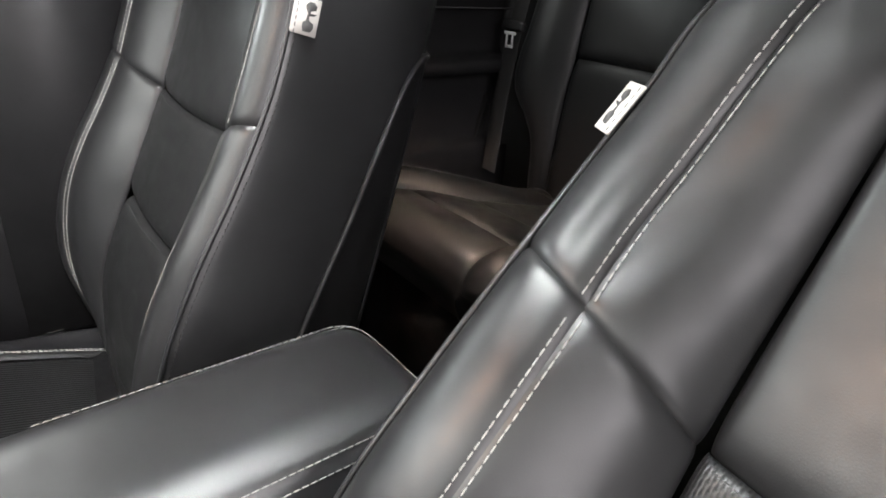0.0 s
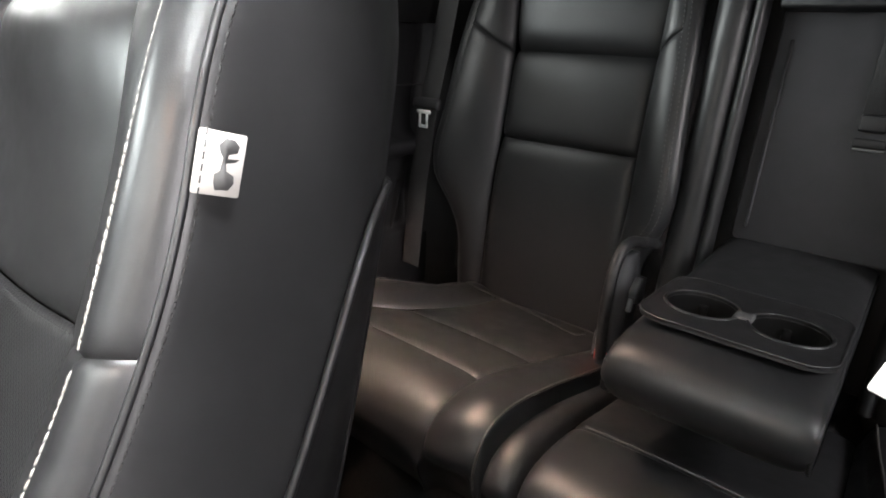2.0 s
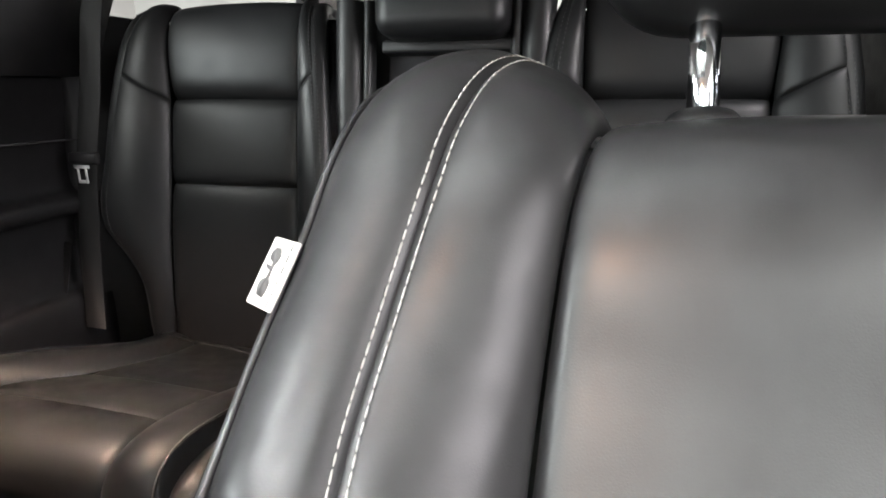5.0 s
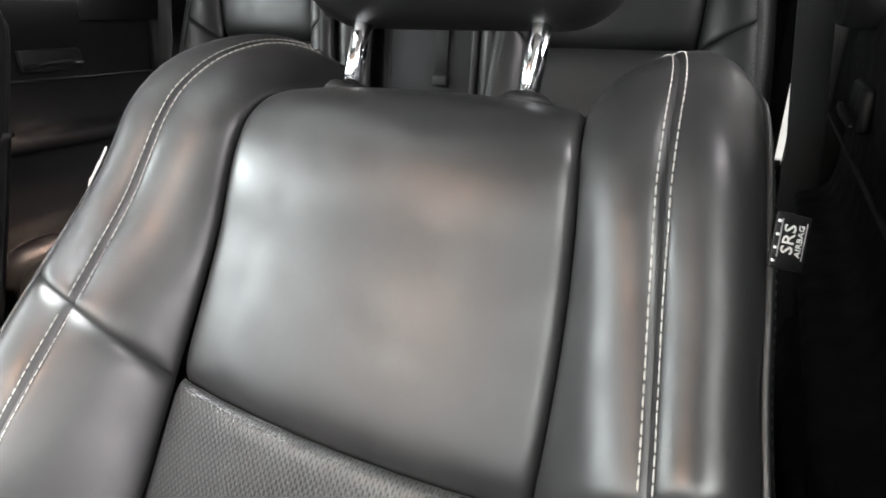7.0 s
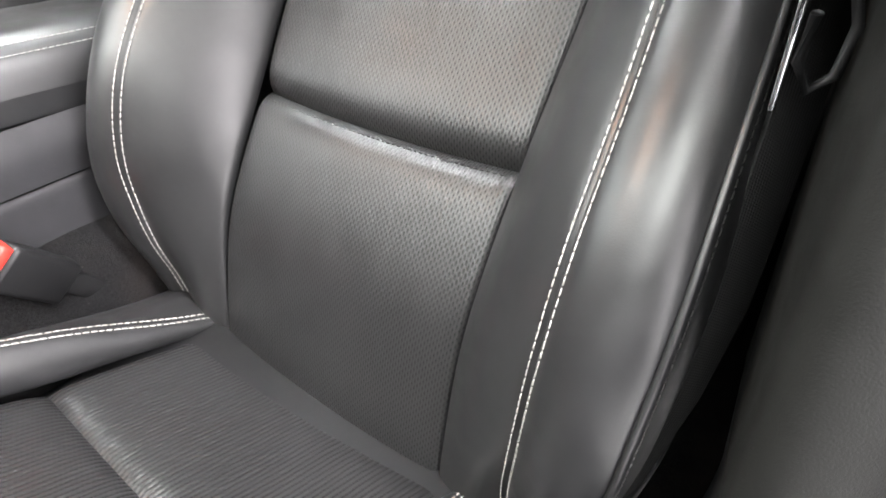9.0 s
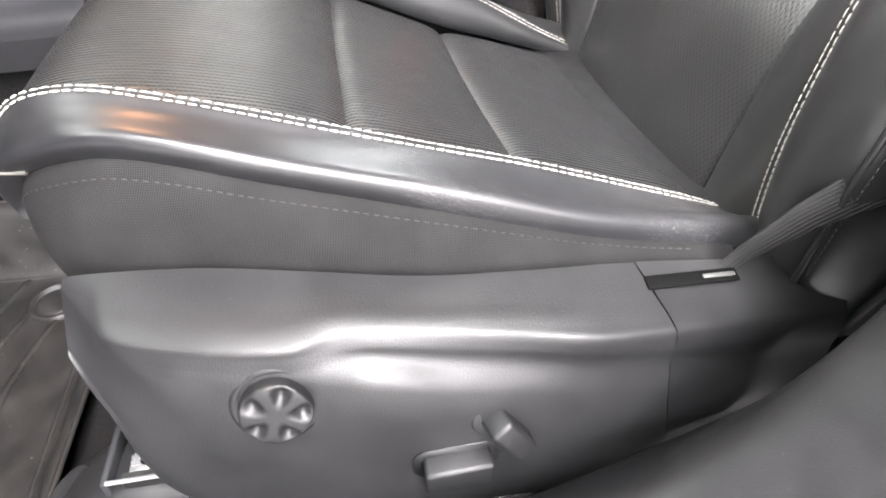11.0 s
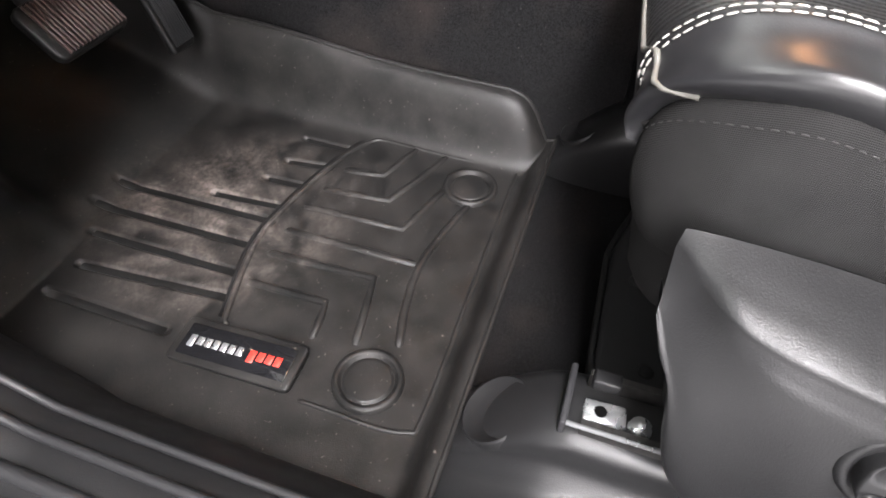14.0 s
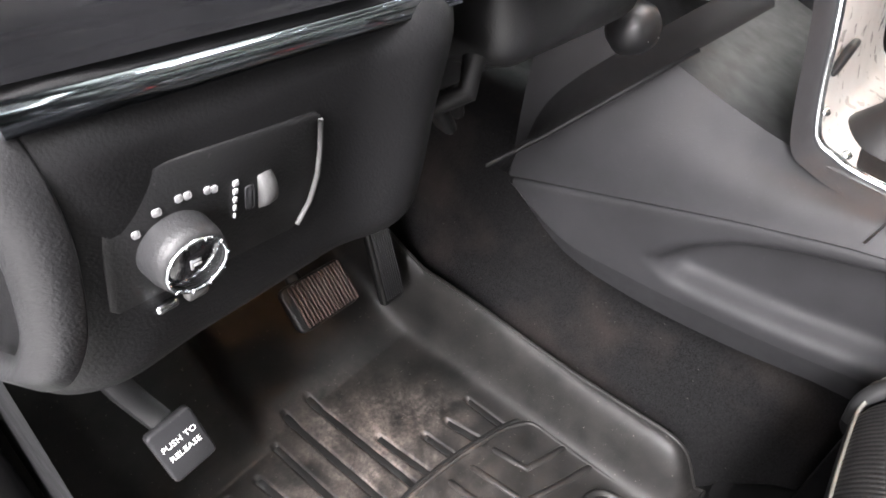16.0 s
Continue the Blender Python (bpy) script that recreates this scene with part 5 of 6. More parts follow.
def lid_at(x, y):
    u, v = (x - CX) / .086, (y + .005) / .36
    r = np.clip(1 - np.abs(u) ** 5, 0, 1) ** .5 * np.clip(1 - (1 - np.clip(v / .16, 0, 1)) ** 2.6, 0, 1) ** .5
    return np.stack([x, y, .462 + .058 * r], -1)


def lid_ring(d):
    """A line round the lid's rear end and sides, d in from its rim."""
    h, y0, r = .086 - d, -.005 + d, .035
    pts = [(-h, .32), (-h, .2), (-h, y0 + r)] + [(-h + r - r * math.cos(a), y0 + r - r * math.sin(a)) for a in np.linspace(.2, 1.57, 8)]
    pts += [(-x, y) for x, y in pts[::-1]]
    p = np.array(pts)
    q = lid_at(CX + p[:, 0], p[:, 1])
    return smooth_curve([(k / (len(q) - 1), *v) for k, v in enumerate(q)])


seam = Loft(lid_ring(.0095), lid_ring(.0165), (0, -.3, 1))
part("armrest_stitching", join(stitches(seam, lambda v: 0 * v, .02, .98, .0062, lift=.0012), stitches(seam, lambda v: 0 * v + 1, .02, .98, .0062, lift=.0012)), THREAD, arm, "double row of pale thread")
# shifter surround
bez = con_line([(-.150, .66, .456), (-.15, .723, .461), (-.15, .772, .473), (-.15, .794, .490), (-.15, .806, .53), (-.149, .816, .575), (-.145, .83, .625)])
shift = part("shifter_bezel", Loft(bez, lambda v: bez(v) * np.array([-1, 1, 1]) + np.array([2 * CX, 0, 0]), (0, -.5, 1), .004).panel(.66, .83, 24, 50), BRIGHT, con, "bright silver shifter surround")
part("bezel_rim", tube(bez(np.linspace(.66, .83, 60)) + np.array([-.002, 0, .002]), .0035, 8), CHROME, shift)
part("bezel_skirt", Loft(bez, lambda v: bez(v) + np.array([-.030, .012, -.006]), (-1, 0, 0)).panel(.66, .83, 6, 50), PANEL, con)
part("vent_slot", rbox((.03, .008, .03), pose(-.115, .803, .545, 10), .004, 2), DARK, shift)
part("shift_boot", lathe([(.045, 0), (.042, .012), (.03, .03), (.018, .05), (.0, .055)], pose(-.06, .74, .462, 10), 24), DARK, shift)
for x, y, z in ((-.140, .796, .505), (-.138, .765, .474)):
    part("bezel_clip", lathe([(0, .004), (.004, .003), (.005, 0)], pose(x, y, z, 35), 12), CHROME, shift)

# kick panel, firewall and sill beside the footwell
kick = thing("kick_panel", (-.71, 1.2, .0), "black plastic kick panel and footrest bracket", "trim panel")
part("panel", skin([smooth_curve([(0, -.722, 1.05, .02), (1, -.724, 1.3, .05), (2, -.70, 1.6, .15)]), smooth_curve([(0, -.715, 1.05, .2), (1, -.72, 1.3, .25), (2, -.70, 1.6, .3)]), smooth_curve([(0, -.712, 1.05, .56), (1, -.715, 1.3, .56), (2, -.70, 1.6, .6)])], [0, .4, 1], 0, 2, 14, 30), SATIN_DASH, kick)
part("firewall", prism([(-.74, 0), (.78, 0), (.78, .9), (-.74, .9)], .01, Matrix(((1, 0, 0, 0), (0, 0, 1, 1.55), (0, 1, 0, .0), (0, 0, 0, 1))), .0), CARPET, kick)
part("knee_panel", Loft(smooth_curve([(0, -.30, 1.033, .415), (1, -.27, .99, .455), (2, -.235, .945, .50), (3, -.20, .90, .545), (4, -.168, .862, .583)]), smooth_curve([(0, -.204, 1.065, .352), (1, -.203, 1.05, .40), (2, -.200, 1.02, .47), (3, -.165, .93, .56), (4, -.135, .88, .60)]), (-.5, -.5, .5), -.004).panel(0, 4, 16, 26), DASH, dash)
# body of the dashboard across the car, its top running to the windscreen
body = [(1.02, .60), (1.0, .66), (1.005, .74), (1.04, .81), (1.12, .845), (1.3, .855), (1.56, .86), (1.56, .57), (1.2, .565), (1.05, .575)]
part("body", prism(body, 1.46, Matrix(((0, 0, 1, -.712), (1, 0, 0, 0), (0, 1, 0, 0), (0, 0, 0, 1))), .0), DARK, dash, "black dashboard body")
for x, y, z, r in ((-.475, .97, .565, 25), (-.455, .975, .545, 50), (-.43, .985, .55, 70)):
    part("boot_fold", rbox((.05, .018, .010), pose(x, y, z, 20, r, 15), .005, 3), DARK, col)
pillar = thing("hinge_pillar", (-.77, 1.1, .1), "black hinge pillar trim at the front of the doorway", "pillar trim")
part("panel", rbox((.07, .20, .95), pose(-.765, 1.25, .47), .02, 3), DARK, pillar)
# mostly out of view; added so that it shades the console
stack = thing("centre_stack", (.02, .95, .6), "black centre stack added above the console to shade it", "dashboard")
part("body", rbox((.34, .22, .30), pose(.03, 1.02, .77, -12), .03, 4), DARK, stack)
part("vent_frame", rbox((.26, .012, .06), pose(.03, .905, .83, -12), .005, 2), SATIN, stack)

# ---- rear seats ----
RT = math.atan(.131)
RS = np.array([0, -math.sin(RT), math.cos(RT)])
RN = np.array([0, math.cos(RT), math.sin(RT)])
RO = np.array([0, -.734, .37])     # foot of the rear backrest's face
R_IN = [(-.04, .135, -.04, 0), (0, .135, 0, .004), (.195, .135, .195, .006), (.29, .132, .29, .004), (.44, .1325, .44, -.002), (.56, .137, .56, -.004), (.6, .137, .60, -.02), (.63, .135, .612, -.05), (.66, .13, .61, -.09)]
R_ST = [(-.04, .185, -.04, .0), (0, .188, 0, .005), (.10, .195, .10, .02), (.16, .215, .16, .04), (.20, .238, .20, .05), (.35, .232, .34, .045), (.48, .215, .48, .03), (.56, .2, .56, .015), (.6, .19, .60, -.01), (.63, .185, .61, -.045), (.66, .18, .608, -.09)]
R_OU = [(-.04, .20, -.04, -.05), (0, .203, 0, -.045), (.10, .212, .10, -.04), (.15, .235, .15, -.02), (.20, .268, .20, .01), (.35, .262, .34, .01), (.48, .248, .48, .0), (.56, .235, .56, -.02), (.6, .222, .59, -.04), (.63, .21, .60, -.07), (.66, .2, .6, -.1)]


def rear_seat(side, label):
    cx = .018 + side * .377
    seat = thing("bench_seat", (cx, -.5, .0), label, "car seat", "rear seats")
    at = np.array([cx, 0, 0]) + RO

    def up(rows, h, k=1.0):
        return smooth_curve([(v, *(at + np.array([h * x * k, 0, 0]) + s * RS + n * RN)) for v, x, s, n in rows])
    mid = Loft(up(R_IN, -1), up(R_IN, 1), RN, .008, .6)
    e = (("u0", .006, .006), ("u1", .006, .006))
    part("lower_back_panel", mid.panel(-.04, .287, 30, 34, (*e, ("v1", .009, .010))), SHADED_REAR_LEATHER, seat)
    part("middle_back_panel", mid.panel(.287, .443, 30, 26, (*e, ("v0", .012, .006), ("v1", .012, .010))), SHADED_REAR_LEATHER, seat)
    part("upper_back_panel", mid.panel(.443, .66, 30, 36, (*e, ("v0", .018, .014))), SHADED_REAR_LEATHER, seat)
    for h in (-1, 1):
        k = 1.0 if h == side else .82
        ins, sti, out = up(R_IN, h), up(R_ST, h, k), up(R_OU, h, .94 if h == side else .77)
        a, b = Loft(ins, sti, RN, .012), Loft(sti, out, RN + np.array([h, 0, 0]), .012)
        for lo, hi in ((-.04, None), (None, .66)):
            seam = lambda u: .44 + .045 * u  # noqa: E731
            part("bolster_panel", a.panel(lo if lo is not None else seam, hi if hi is not None else seam, 16, 30, (("u0", .005, .005), ("u1", .003, .003), ("v1" if hi is None else "v0", .004, .004))), SHADED_REAR_LEATHER, seat)
        part("bolster_edge_panel", b.panel(-.04, .66, 12, 40, (("u0", .003, .003),)), SHADED_REAR_LEATHER, seat)
        part("stitching", join(stitches(a, lambda v: 0 * v + .955, 0, .6, .0075, (.004, .001, .0008)), stitches(b, lambda v: 0 * v + .1, 0, .6, .0075, (.004, .001, .0008))), GREY_INK, seat)
    part("back_board", rbox((.50, .06, .60), axes(at + .29 * RS - .085 * RN, (1, 0, 0), RN), .01, 2), CARPET, seat)
    # cushion
    rows_in = [(-.72, .0, -.72, .352), (-.66, .0, -.66, .358), (-.52, .0, -.52, .385), (-.41, .0, -.41, .405), (-.34, .0, -.34, .408), (-.31, 0, -.31, .398), (-.28, 0, -.29, .375), (-.25, 0, -.284, .34), (-.2, 0, -.30, .29)]

    def run(o, dz=0.0):
        return smooth_curve([(v, cx + o, y, z + dz) for v, _, y, z in rows_in])
    si, so = -side, side
    ci = smooth_curve([(v, cx + si * (.165 - .055 * np.clip((v + .72) / .3, 0, 1)), y, z) for v, _, y, z in rows_in])
    co = smooth_curve([(v, cx + so * float(np.interp(v, [-.72, -.6, -.52, -.45, -.38, -.3, -.2], [.085, .105, .132, .182, .222, .232, .23])), y, z) for v, _, y, z in rows_in])
    cush = Loft(co, ci, (0, 0, 1), .003)
    e = (("u0", .004, .006), ("u1", .006, .006))
    part("cushion_panel", cush.panel(-.735, -.514, 30, 24, (*e, ("v1", .009, .010))), SHADED_REAR_LEATHER, seat)
    part("cushion_panel", cush.panel(-.514, -.401, 30, 20, (*e, ("v0", .003, .012), ("v1", .009, .010))), SHADED_REAR_LEATHER, seat)
    part("cushion_panel", cush.panel(-.401, -.2, 30, 36, (*e, ("v0", .003, .014))), SHADED_REAR_LEATHER, seat)
    wi = smooth_curve([(v, cx + si * (.225 - .036 * np.clip((v + .72) / .4, 0, 1)), y, z + .014) for v, _, y, z in rows_in])
    we = smooth_curve([(v, cx + si * (.231 - .036 * np.clip((v + .72) / .4, 0, 1)), y, z - .05) for v, _, y, z in rows_in])
    part("cushion_bolster", Loft(ci, wi, (0, 0, 1), .010).panel(-.735, -.2, 16, 50, (("u0", .004, .006), ("u1", .003, .004))), SHADED_REAR_LEATHER, seat)
    part("cushion_edge", Loft(wi, we, (si, 0, 1), .006).panel(-.735, -.2, 10, 40, (("u0", .003, .004),)), SHADED_REAR_LEATHER, seat)
    wo = smooth_curve([(v, cx + so * float(np.interp(v, [-.72, -.66, -.62, -.54, -.435, -.36, -.3, -.2], [.165, .168, .176, .222, .276, .292, .294, .29])), y, z + .010 + .016 * np.clip((-.30 - v) / .1, 0, 1) * np.clip((v + .70) / .15, 0, 1)) for v, _, y, z in rows_in])
    wf = smooth_curve([(v, cx + so * .305, y, z - .06) for v, _, y, z in rows_in])
    part("cushion_bolster", Loft(co, wo, (0, 0, 1), .012).panel(-.735, -.2, 16, 50, (("u0", .004, .006), ("u1", .003, .004))), SHADED_REAR_LEATHER, seat)
    part("cushion_edge", Loft(wo, wf, (so, 0, 1), .006).panel(-.735, -.2, 10, 40), SHADED_REAR_LEATHER, seat)
    part("cushion_piping", tube(wi(np.linspace(-.72, -.22, 50)) + np.array([0, 0, .0015]), .0017, 6), REAR_PIPING, seat)
    part("edge_piping", tube(wo(np.linspace(-.64, -.24, 40)) + np.array([0, 0, .001]), .0014, 6), SHADED_REAR_LEATHER, seat)
    seam = [(cx - si * .150, -.700, .372), (cx - si * .085, -.698, .369), (cx + si * .02, -.684, .368), (cx + si * .105, -.668, .367), (cx + si * .122, -.688, .364)]
    part("rear_piping", tube(smooth_curve([(k, *q) for k, q in enumerate(seam)])(np.linspace(0, 4, 40)), .0017, 6), REAR_PIPING, seat)
    part("seat_base", rbox((.54, .40, .30), pose(cx, -.52, .16), .02, 2), CARPET, seat)
    part("headrest", rbox((.26, .10, .12), axes(at + .70 * RS - .06 * RN, (1, 0, 0), RN), .04, 5), SHADED_REAR_LEATHER, seat)
    for h in (-1, 1):
        part("headrest_post", lathe([(0, 0), (.006, 0), (.006, .1), (0, .1)], axes(at + np.array([h * .06, 0, 0]) + .58 * RS - .06 * RN, (1, 0, 0), -RN), 14), CHROME, seat)
    return seat


rear_seat(1, "black leather rear outboard seat with panelled backrest")
rear_seat(-1, "black leather rear outboard seat behind the driver")
mid = thing("centre_bench", (.018, -.5, .0), "narrow black leather centre cushion between the rear seats", "car seat")
rows = [(-.72, -.72, .33), (-.52, -.52, .365), (-.41, -.41, .385), (-.34, -.34, .386), (-.31, -.31, .376), (-.28, -.292, .35), (-.2, -.30, .27)]
def mid_line(o, dz=0.0):
    return smooth_curve([(v, .018 + o, y, z + dz) for v, y, z in rows])


c = Loft(mid_line(-.138), mid_line(.138), (0, 0, 1), .006, .5)
part("cushion_panel", c.panel(-.72, -.427, 24, 20, (("u0", .006, .006), ("u1", .006, .006), ("v1", .005, .006))), SHADED_REAR_LEATHER, mid)
part("cushion_panel", c.panel(-.427, -.2, 24, 30, (("u0", .006, .006), ("u1", .006, .006), ("v0", .005, .006))), SHADED_REAR_LEATHER, mid)
part("seam_thread", tube(c.pos(np.linspace(.05, .95, 20), np.full(20, -.4275)), .0013, 6), REAR_PIPING, mid)
for h in (-1, 1):
    side_roll = Loft(mid_line(h * .138), mid_line(h * .184, .004), (0, 0, 1), .010, .6)
    part("cushion_roll", side_roll.panel(-.72, -.2, 14, 40, (("u0", .006, .005), ("u1", .007, .005))), SHADED_REAR_LEATHER, mid)
    part("roll_side", Loft(mid_line(h * .184, .001), mid_line(h * .187, -.06), (h, 0, 0)).panel(-.72, -.2, 4, 24), SHADED_REAR_LEATHER, mid)
part("base", rbox((.27, .40, .28), pose(.018, -.52, .14), .02, 2), CARPET, mid)
# columns of leather beside the armrest recess, the recess board and its strap
back = thing("armrest_recess", (.0, -.83, .35), "grey armrest recess between black leather columns", "seat back")
for h in (-1, 1):
    for x, w, n in ((.152, .052, .022), (.118, .022, .012)):
        p0 = np.array([.0 + h * x + (.012 if h > 0 else -.0), 0, 0]) + RO
        l = smooth_curve([(v, *(p0 - np.array([w / 2, 0, 0]) + v * RS)) for v in (.0, .3, .56, .60)])
        r = smooth_curve([(v, *(p0 + np.array([w / 2, 0, 0]) + v * RS)) for v in (.0, .3, .56, .60)])
        part("leather_column", Loft(l, r, RN, n, .6).panel(0, .60, 14, 20, (("u0", .006, .005), ("u1", .006, .005))), SHADED_REAR_LEATHER, back)
m = axes(np.array([-.006, 0, 0]) + RO + .36 * RS - .045 * RN, (-1, 0, 0), RS)
part("recess_board", prism(rounded(.225, .34, .008), .012, m, .003), PANEL, back, "grey recess board")
part("recess_back", rbox((.30, .62, .04), m @ Matrix.Translation((-.006, -.05, -.03)), .004, 1), DARK, back)
for h in (-1, 1):
    part("recess_rib", tube([np.array(m @ Vector((h * .094, y, .014))) for y in (-.15, 0, .12)], .0025, 6), PANEL, back)
part("strap", strip([np.array(m @ Vector((.026, y, .018))) for y in (.18, .1, .03)], RN, .03, .002), BELT, back, "dark grey webbing strap")
part("strap_clasp", join(rbox((.032, .022, .012), m @ Matrix.Translation((.027, .018, .018)), .003, 2), rbox((.038, .012, .008), m @ Matrix.Translation((.028, -.008, .016)), .002, 2)), DARK, back)
part("strap_socket", rbox((.036, .004, .004), m @ Matrix.Translation((.028, -.017, .017)), .001, 1), GREY_INK, back)
part("centre_headrest", rbox((.215, .10, .13), axes(np.array([-.002, -.80, .965]), (1, 0, 0), RN), .03, 5), SHADED_REAR_LEATHER, back, "black leather centre headrest")
part("headrest_gap", rbox((.22, .05, .02), axes(np.array([-.002, -.825, .89]), (1, 0, 0), RN), .004, 2), DARK, back)

# folded-down armrest with two cup holders
arm = thing("fold_down_armrest", (.012, -.55, .45), "black leather fold-down armrest with two cup holders", "armrest")
AX, AW = .012, .101
cups = [(.058, -.508), (-.032, -.508)]
n_u, n_v = 60, 90
us, vs = np.linspace(-1, 1, n_u), np.linspace(0, 1, n_v)
# profile round the front: underside, nose, top
prof = smooth_curve([(0, 0, -.62, .455), (.12, 0, -.45, .452), (.2, 0, -.395, .462), (.26, 0, -.372, .49), (.33, 0, -.375, .52), (.40, 0, -.40, .537), (.5, 0, -.46, .541), (1, 0, -.80, .556)])
pp = prof(vs)
g = np.zeros((n_u, n_v, 3))
for i, u in enumerate(us):
    r = (1 - abs(u) ** 8) ** .5
    g[i] = pp + np.array([AX + u * AW, 0, 0])
    g[i, :, 2] = .50 + (pp[:, 2] - .50) * (.62 + .38 * r)
    g[i, :, 1] += (1 - r) * -.006
gv, gf, guv = sheet(g)
gf = [q for q in gf if not (gv[q].mean(0)[2] > .51 and min(math.hypot(gv[q].mean(0)[0] - x, gv[q].mean(0)[1] - y) for x, y in cups) < .041)]
part("body", (gv, gf, guv), SHADED_REAR_LEATHER, arm)
for h in (-1, 1):
    part("side", prism([(-.80, .47), (-.40, .462), (-.376, .48), (-.376, .515), (-.40, .528), (-.80, .545)], .004, Matrix(((0, 0, 1, AX + h * (AW - .003) - .002), (1, 0, 0, 0), (0, 1, 0, 0), (0, 0, 0, 1))), .001, 1), SHADED_REAR_LEATHER, arm)
tilt = pose(AX + .001, -.514, .5455, 2.2)


def pierced(outline, holes, radius, depth, m):
    """A plate with round holes and a rim round its outside."""
    bm = bmesh.new()
    rings = [outline] + [[(x + radius * math.cos(a), y + radius * math.sin(a)) for a in np.linspace(0, 2 * np.pi, 36, endpoint=False)] for x, y in holes]
    edges = []
    for ring in rings:
        vs = [bm.verts.new((x, y, depth)) for x, y in ring]
        edges += [bm.edges.new((vs[k], vs[(k + 1) % len(vs)])) for k in range(len(vs))]
    bmesh.ops.triangle_fill(bm, edges=edges, use_beauty=True, normal=(0, 0, 1))
    bmesh.ops.delete(bm, geom=[f for f in bm.faces if min(math.hypot(f.calc_center_median().x - x, f.calc_center_median().y - y) for x, y in holes) < radius * .97], context="FACES_ONLY")
    top = from_bm(bm, m)
    mm = np.array(m)
    loops = [np.array([(x * k, y * k, z) for x, y in outline + outline[:1]]) @ mm[:3, :3].T + mm[:3, 3] for k, z in ((1, depth), (1.012, depth * .75), (1.02, 0))]
    return join(top, sheet(np.stack(loops)))


hold = part("cup_plate", pierced(rounded(.192, .162, .030), [(x - AX - .001, y + .514) for x, y in cups], .0400, .006, tilt), TRIM, arm, "dark plastic cup holder plate", smooth=False)
for x, y in cups:
    mm = pose(x, y, .5460, 2.2)
    part("cup_rim", lathe([(.0432, .004), (.0425, .0068), (.0408, .0076), (.0390, .0064), (.0378, .002)], mm, 36), TRIM, hold)
    part("cup_well", lathe([(.0386, .006), (.0375, .0), (.036, -.03), (.034, -.062), (0, -.064)], mm, 36), SHADE_BLACK, hold)
# lighter grey puts the highlight on the bridge into its colour
part("cup_bridge", rbox((.020, .022, .006), pose(.013, -.508, .5510, 2), .0025, 3), SATIN_GREY, hold, "bridge between the cups, paler for a painted highlight")
for x, y in cups:
    for k in range(3):
        ang = radians(40 + 120 * k)
        part("cup_spring", rbox((.010, .006, .018), pose(x + .034 * math.cos(ang), y + .034 * math.sin(ang), .528, 0, 0, math.degrees(ang) + 90), .002, 2), SHADE_BLACK, hold)
rim_line = [np.array(tilt @ Vector((x * 1.012, y * 1.012, .0052))) for x, y in rounded(.192, .162, .030)]
part("plate_rim", tube(rim_line + rim_line[:1], .0018, 6), TRIM, hold)
# fold hinge beside the armrest, and the red belt buckle
hinge = thing("seat_hinge", (.205, -.66, .36), "grey plastic recliner cover with a dark latch", "hinge cover")
arch = [(.19, -.560, .40), (.19, -.553, .47), (.19, -.560, .53), (.19, -.578, .560), (.19, -.610, .568), (.187, -.655, .558), (.184, -.70, .545)]
part("arch", tube(smooth_curve([(k, *q) for k, q in enumerate(arch)])(np.linspace(0, 6, 40)), .008, 10), DARK, hinge, "dark plastic arch")
part("cover", prism([(-.600, .38), (-.572, .40), (-.566, .48), (-.574, .535), (-.590, .553), (-.625, .553), (-.640, .50), (-.640, .38)], .014, Matrix(((0, 0, 1, .180), (1, 0, 0, 0), (0, 1, 0, 0), (0, 0, 0, 1))), .004, 3), PANEL, hinge, "grey plastic cover")
part("latch", prism([(-.640, .47), (-.610, .48), (-.604, .50), (-.622, .515), (-.645, .51)], .018, Matrix(((0, 0, 1, .171), (1, 0, 0, 0), (0, 1, 0, 0), (0, 0, 0, 1))), .003, 2), TRIM, hinge)
part("latch_tip", rbox((.012, .008, .022), pose(.178, -.606, .478, 18), .003, 2), SATIN_GREY, hinge)
buckle = thing("rear_belt_buckle", (.205, -.60, .39), "black seat belt buckle with a red release button", "belt buckle")
part("housing", rbox((.034, .05, .022), pose(.204, -.603, .402, -28, 0, 20), .005, 3), DARK, buckle)
part("button", rbox((.026, .014, .020), pose(.193, -.578, .404, -28, 0, 20), .003, 2), RED, buckle, "red release button")


def rear_belt(side, drop=0.0, shift=0.0):
    k = lambda x: .018 + side * (x + shift - .018)  # noqa: E731
    back = -.107 * drop
    belt = thing("rear_seat_belt", (k(.69), -.70, .36), "dark grey rear seat belt hanging beside the seat", "seat belt", "rear seat belts")
    part("webbing", strip([(k(.635), -.80, 1.12), (k(.645), -.757, .95), (k(.662), -.742, .80), (k(.674), -.728, .70), (k(.682), -.712, .55), (k(.689), -.70, .37)], (0, 1, .1), .046, .002), BELT, belt)
    part("webbing", strip([(k(.74), -.715, .54), (k(.742), -.69, .45), (k(.745), -.66, .37)], (0, 1, .1), .020, .002), BELT, belt)
    part("latch_plate", rbox((.066, .014, .022), pose(k(.674), -.722 + back, .703 + drop, 8), .006, 3), DARK, belt)
    g = 1.0 if drop == 0 else 1.45
    at = lambda x, z: pose(k(.676) + g * x, -.715 + back, .690 + drop + g * z)  # noqa: E731
    part("tongue", join(rbox((.036 * g, .003, .007 * g), at(0, -.002), .001, 1), rbox((.005 * g, .003, .026 * g), at(-.009, -.017), .001, 1), rbox((.005 * g, .003, .026 * g), at(.009, -.017), .001, 1), rbox((.023 * g, .003, .006 * g), at(0, -.030), .001, 1)), BRIGHT, belt, "bright metal tongue")


rear_belt(1)
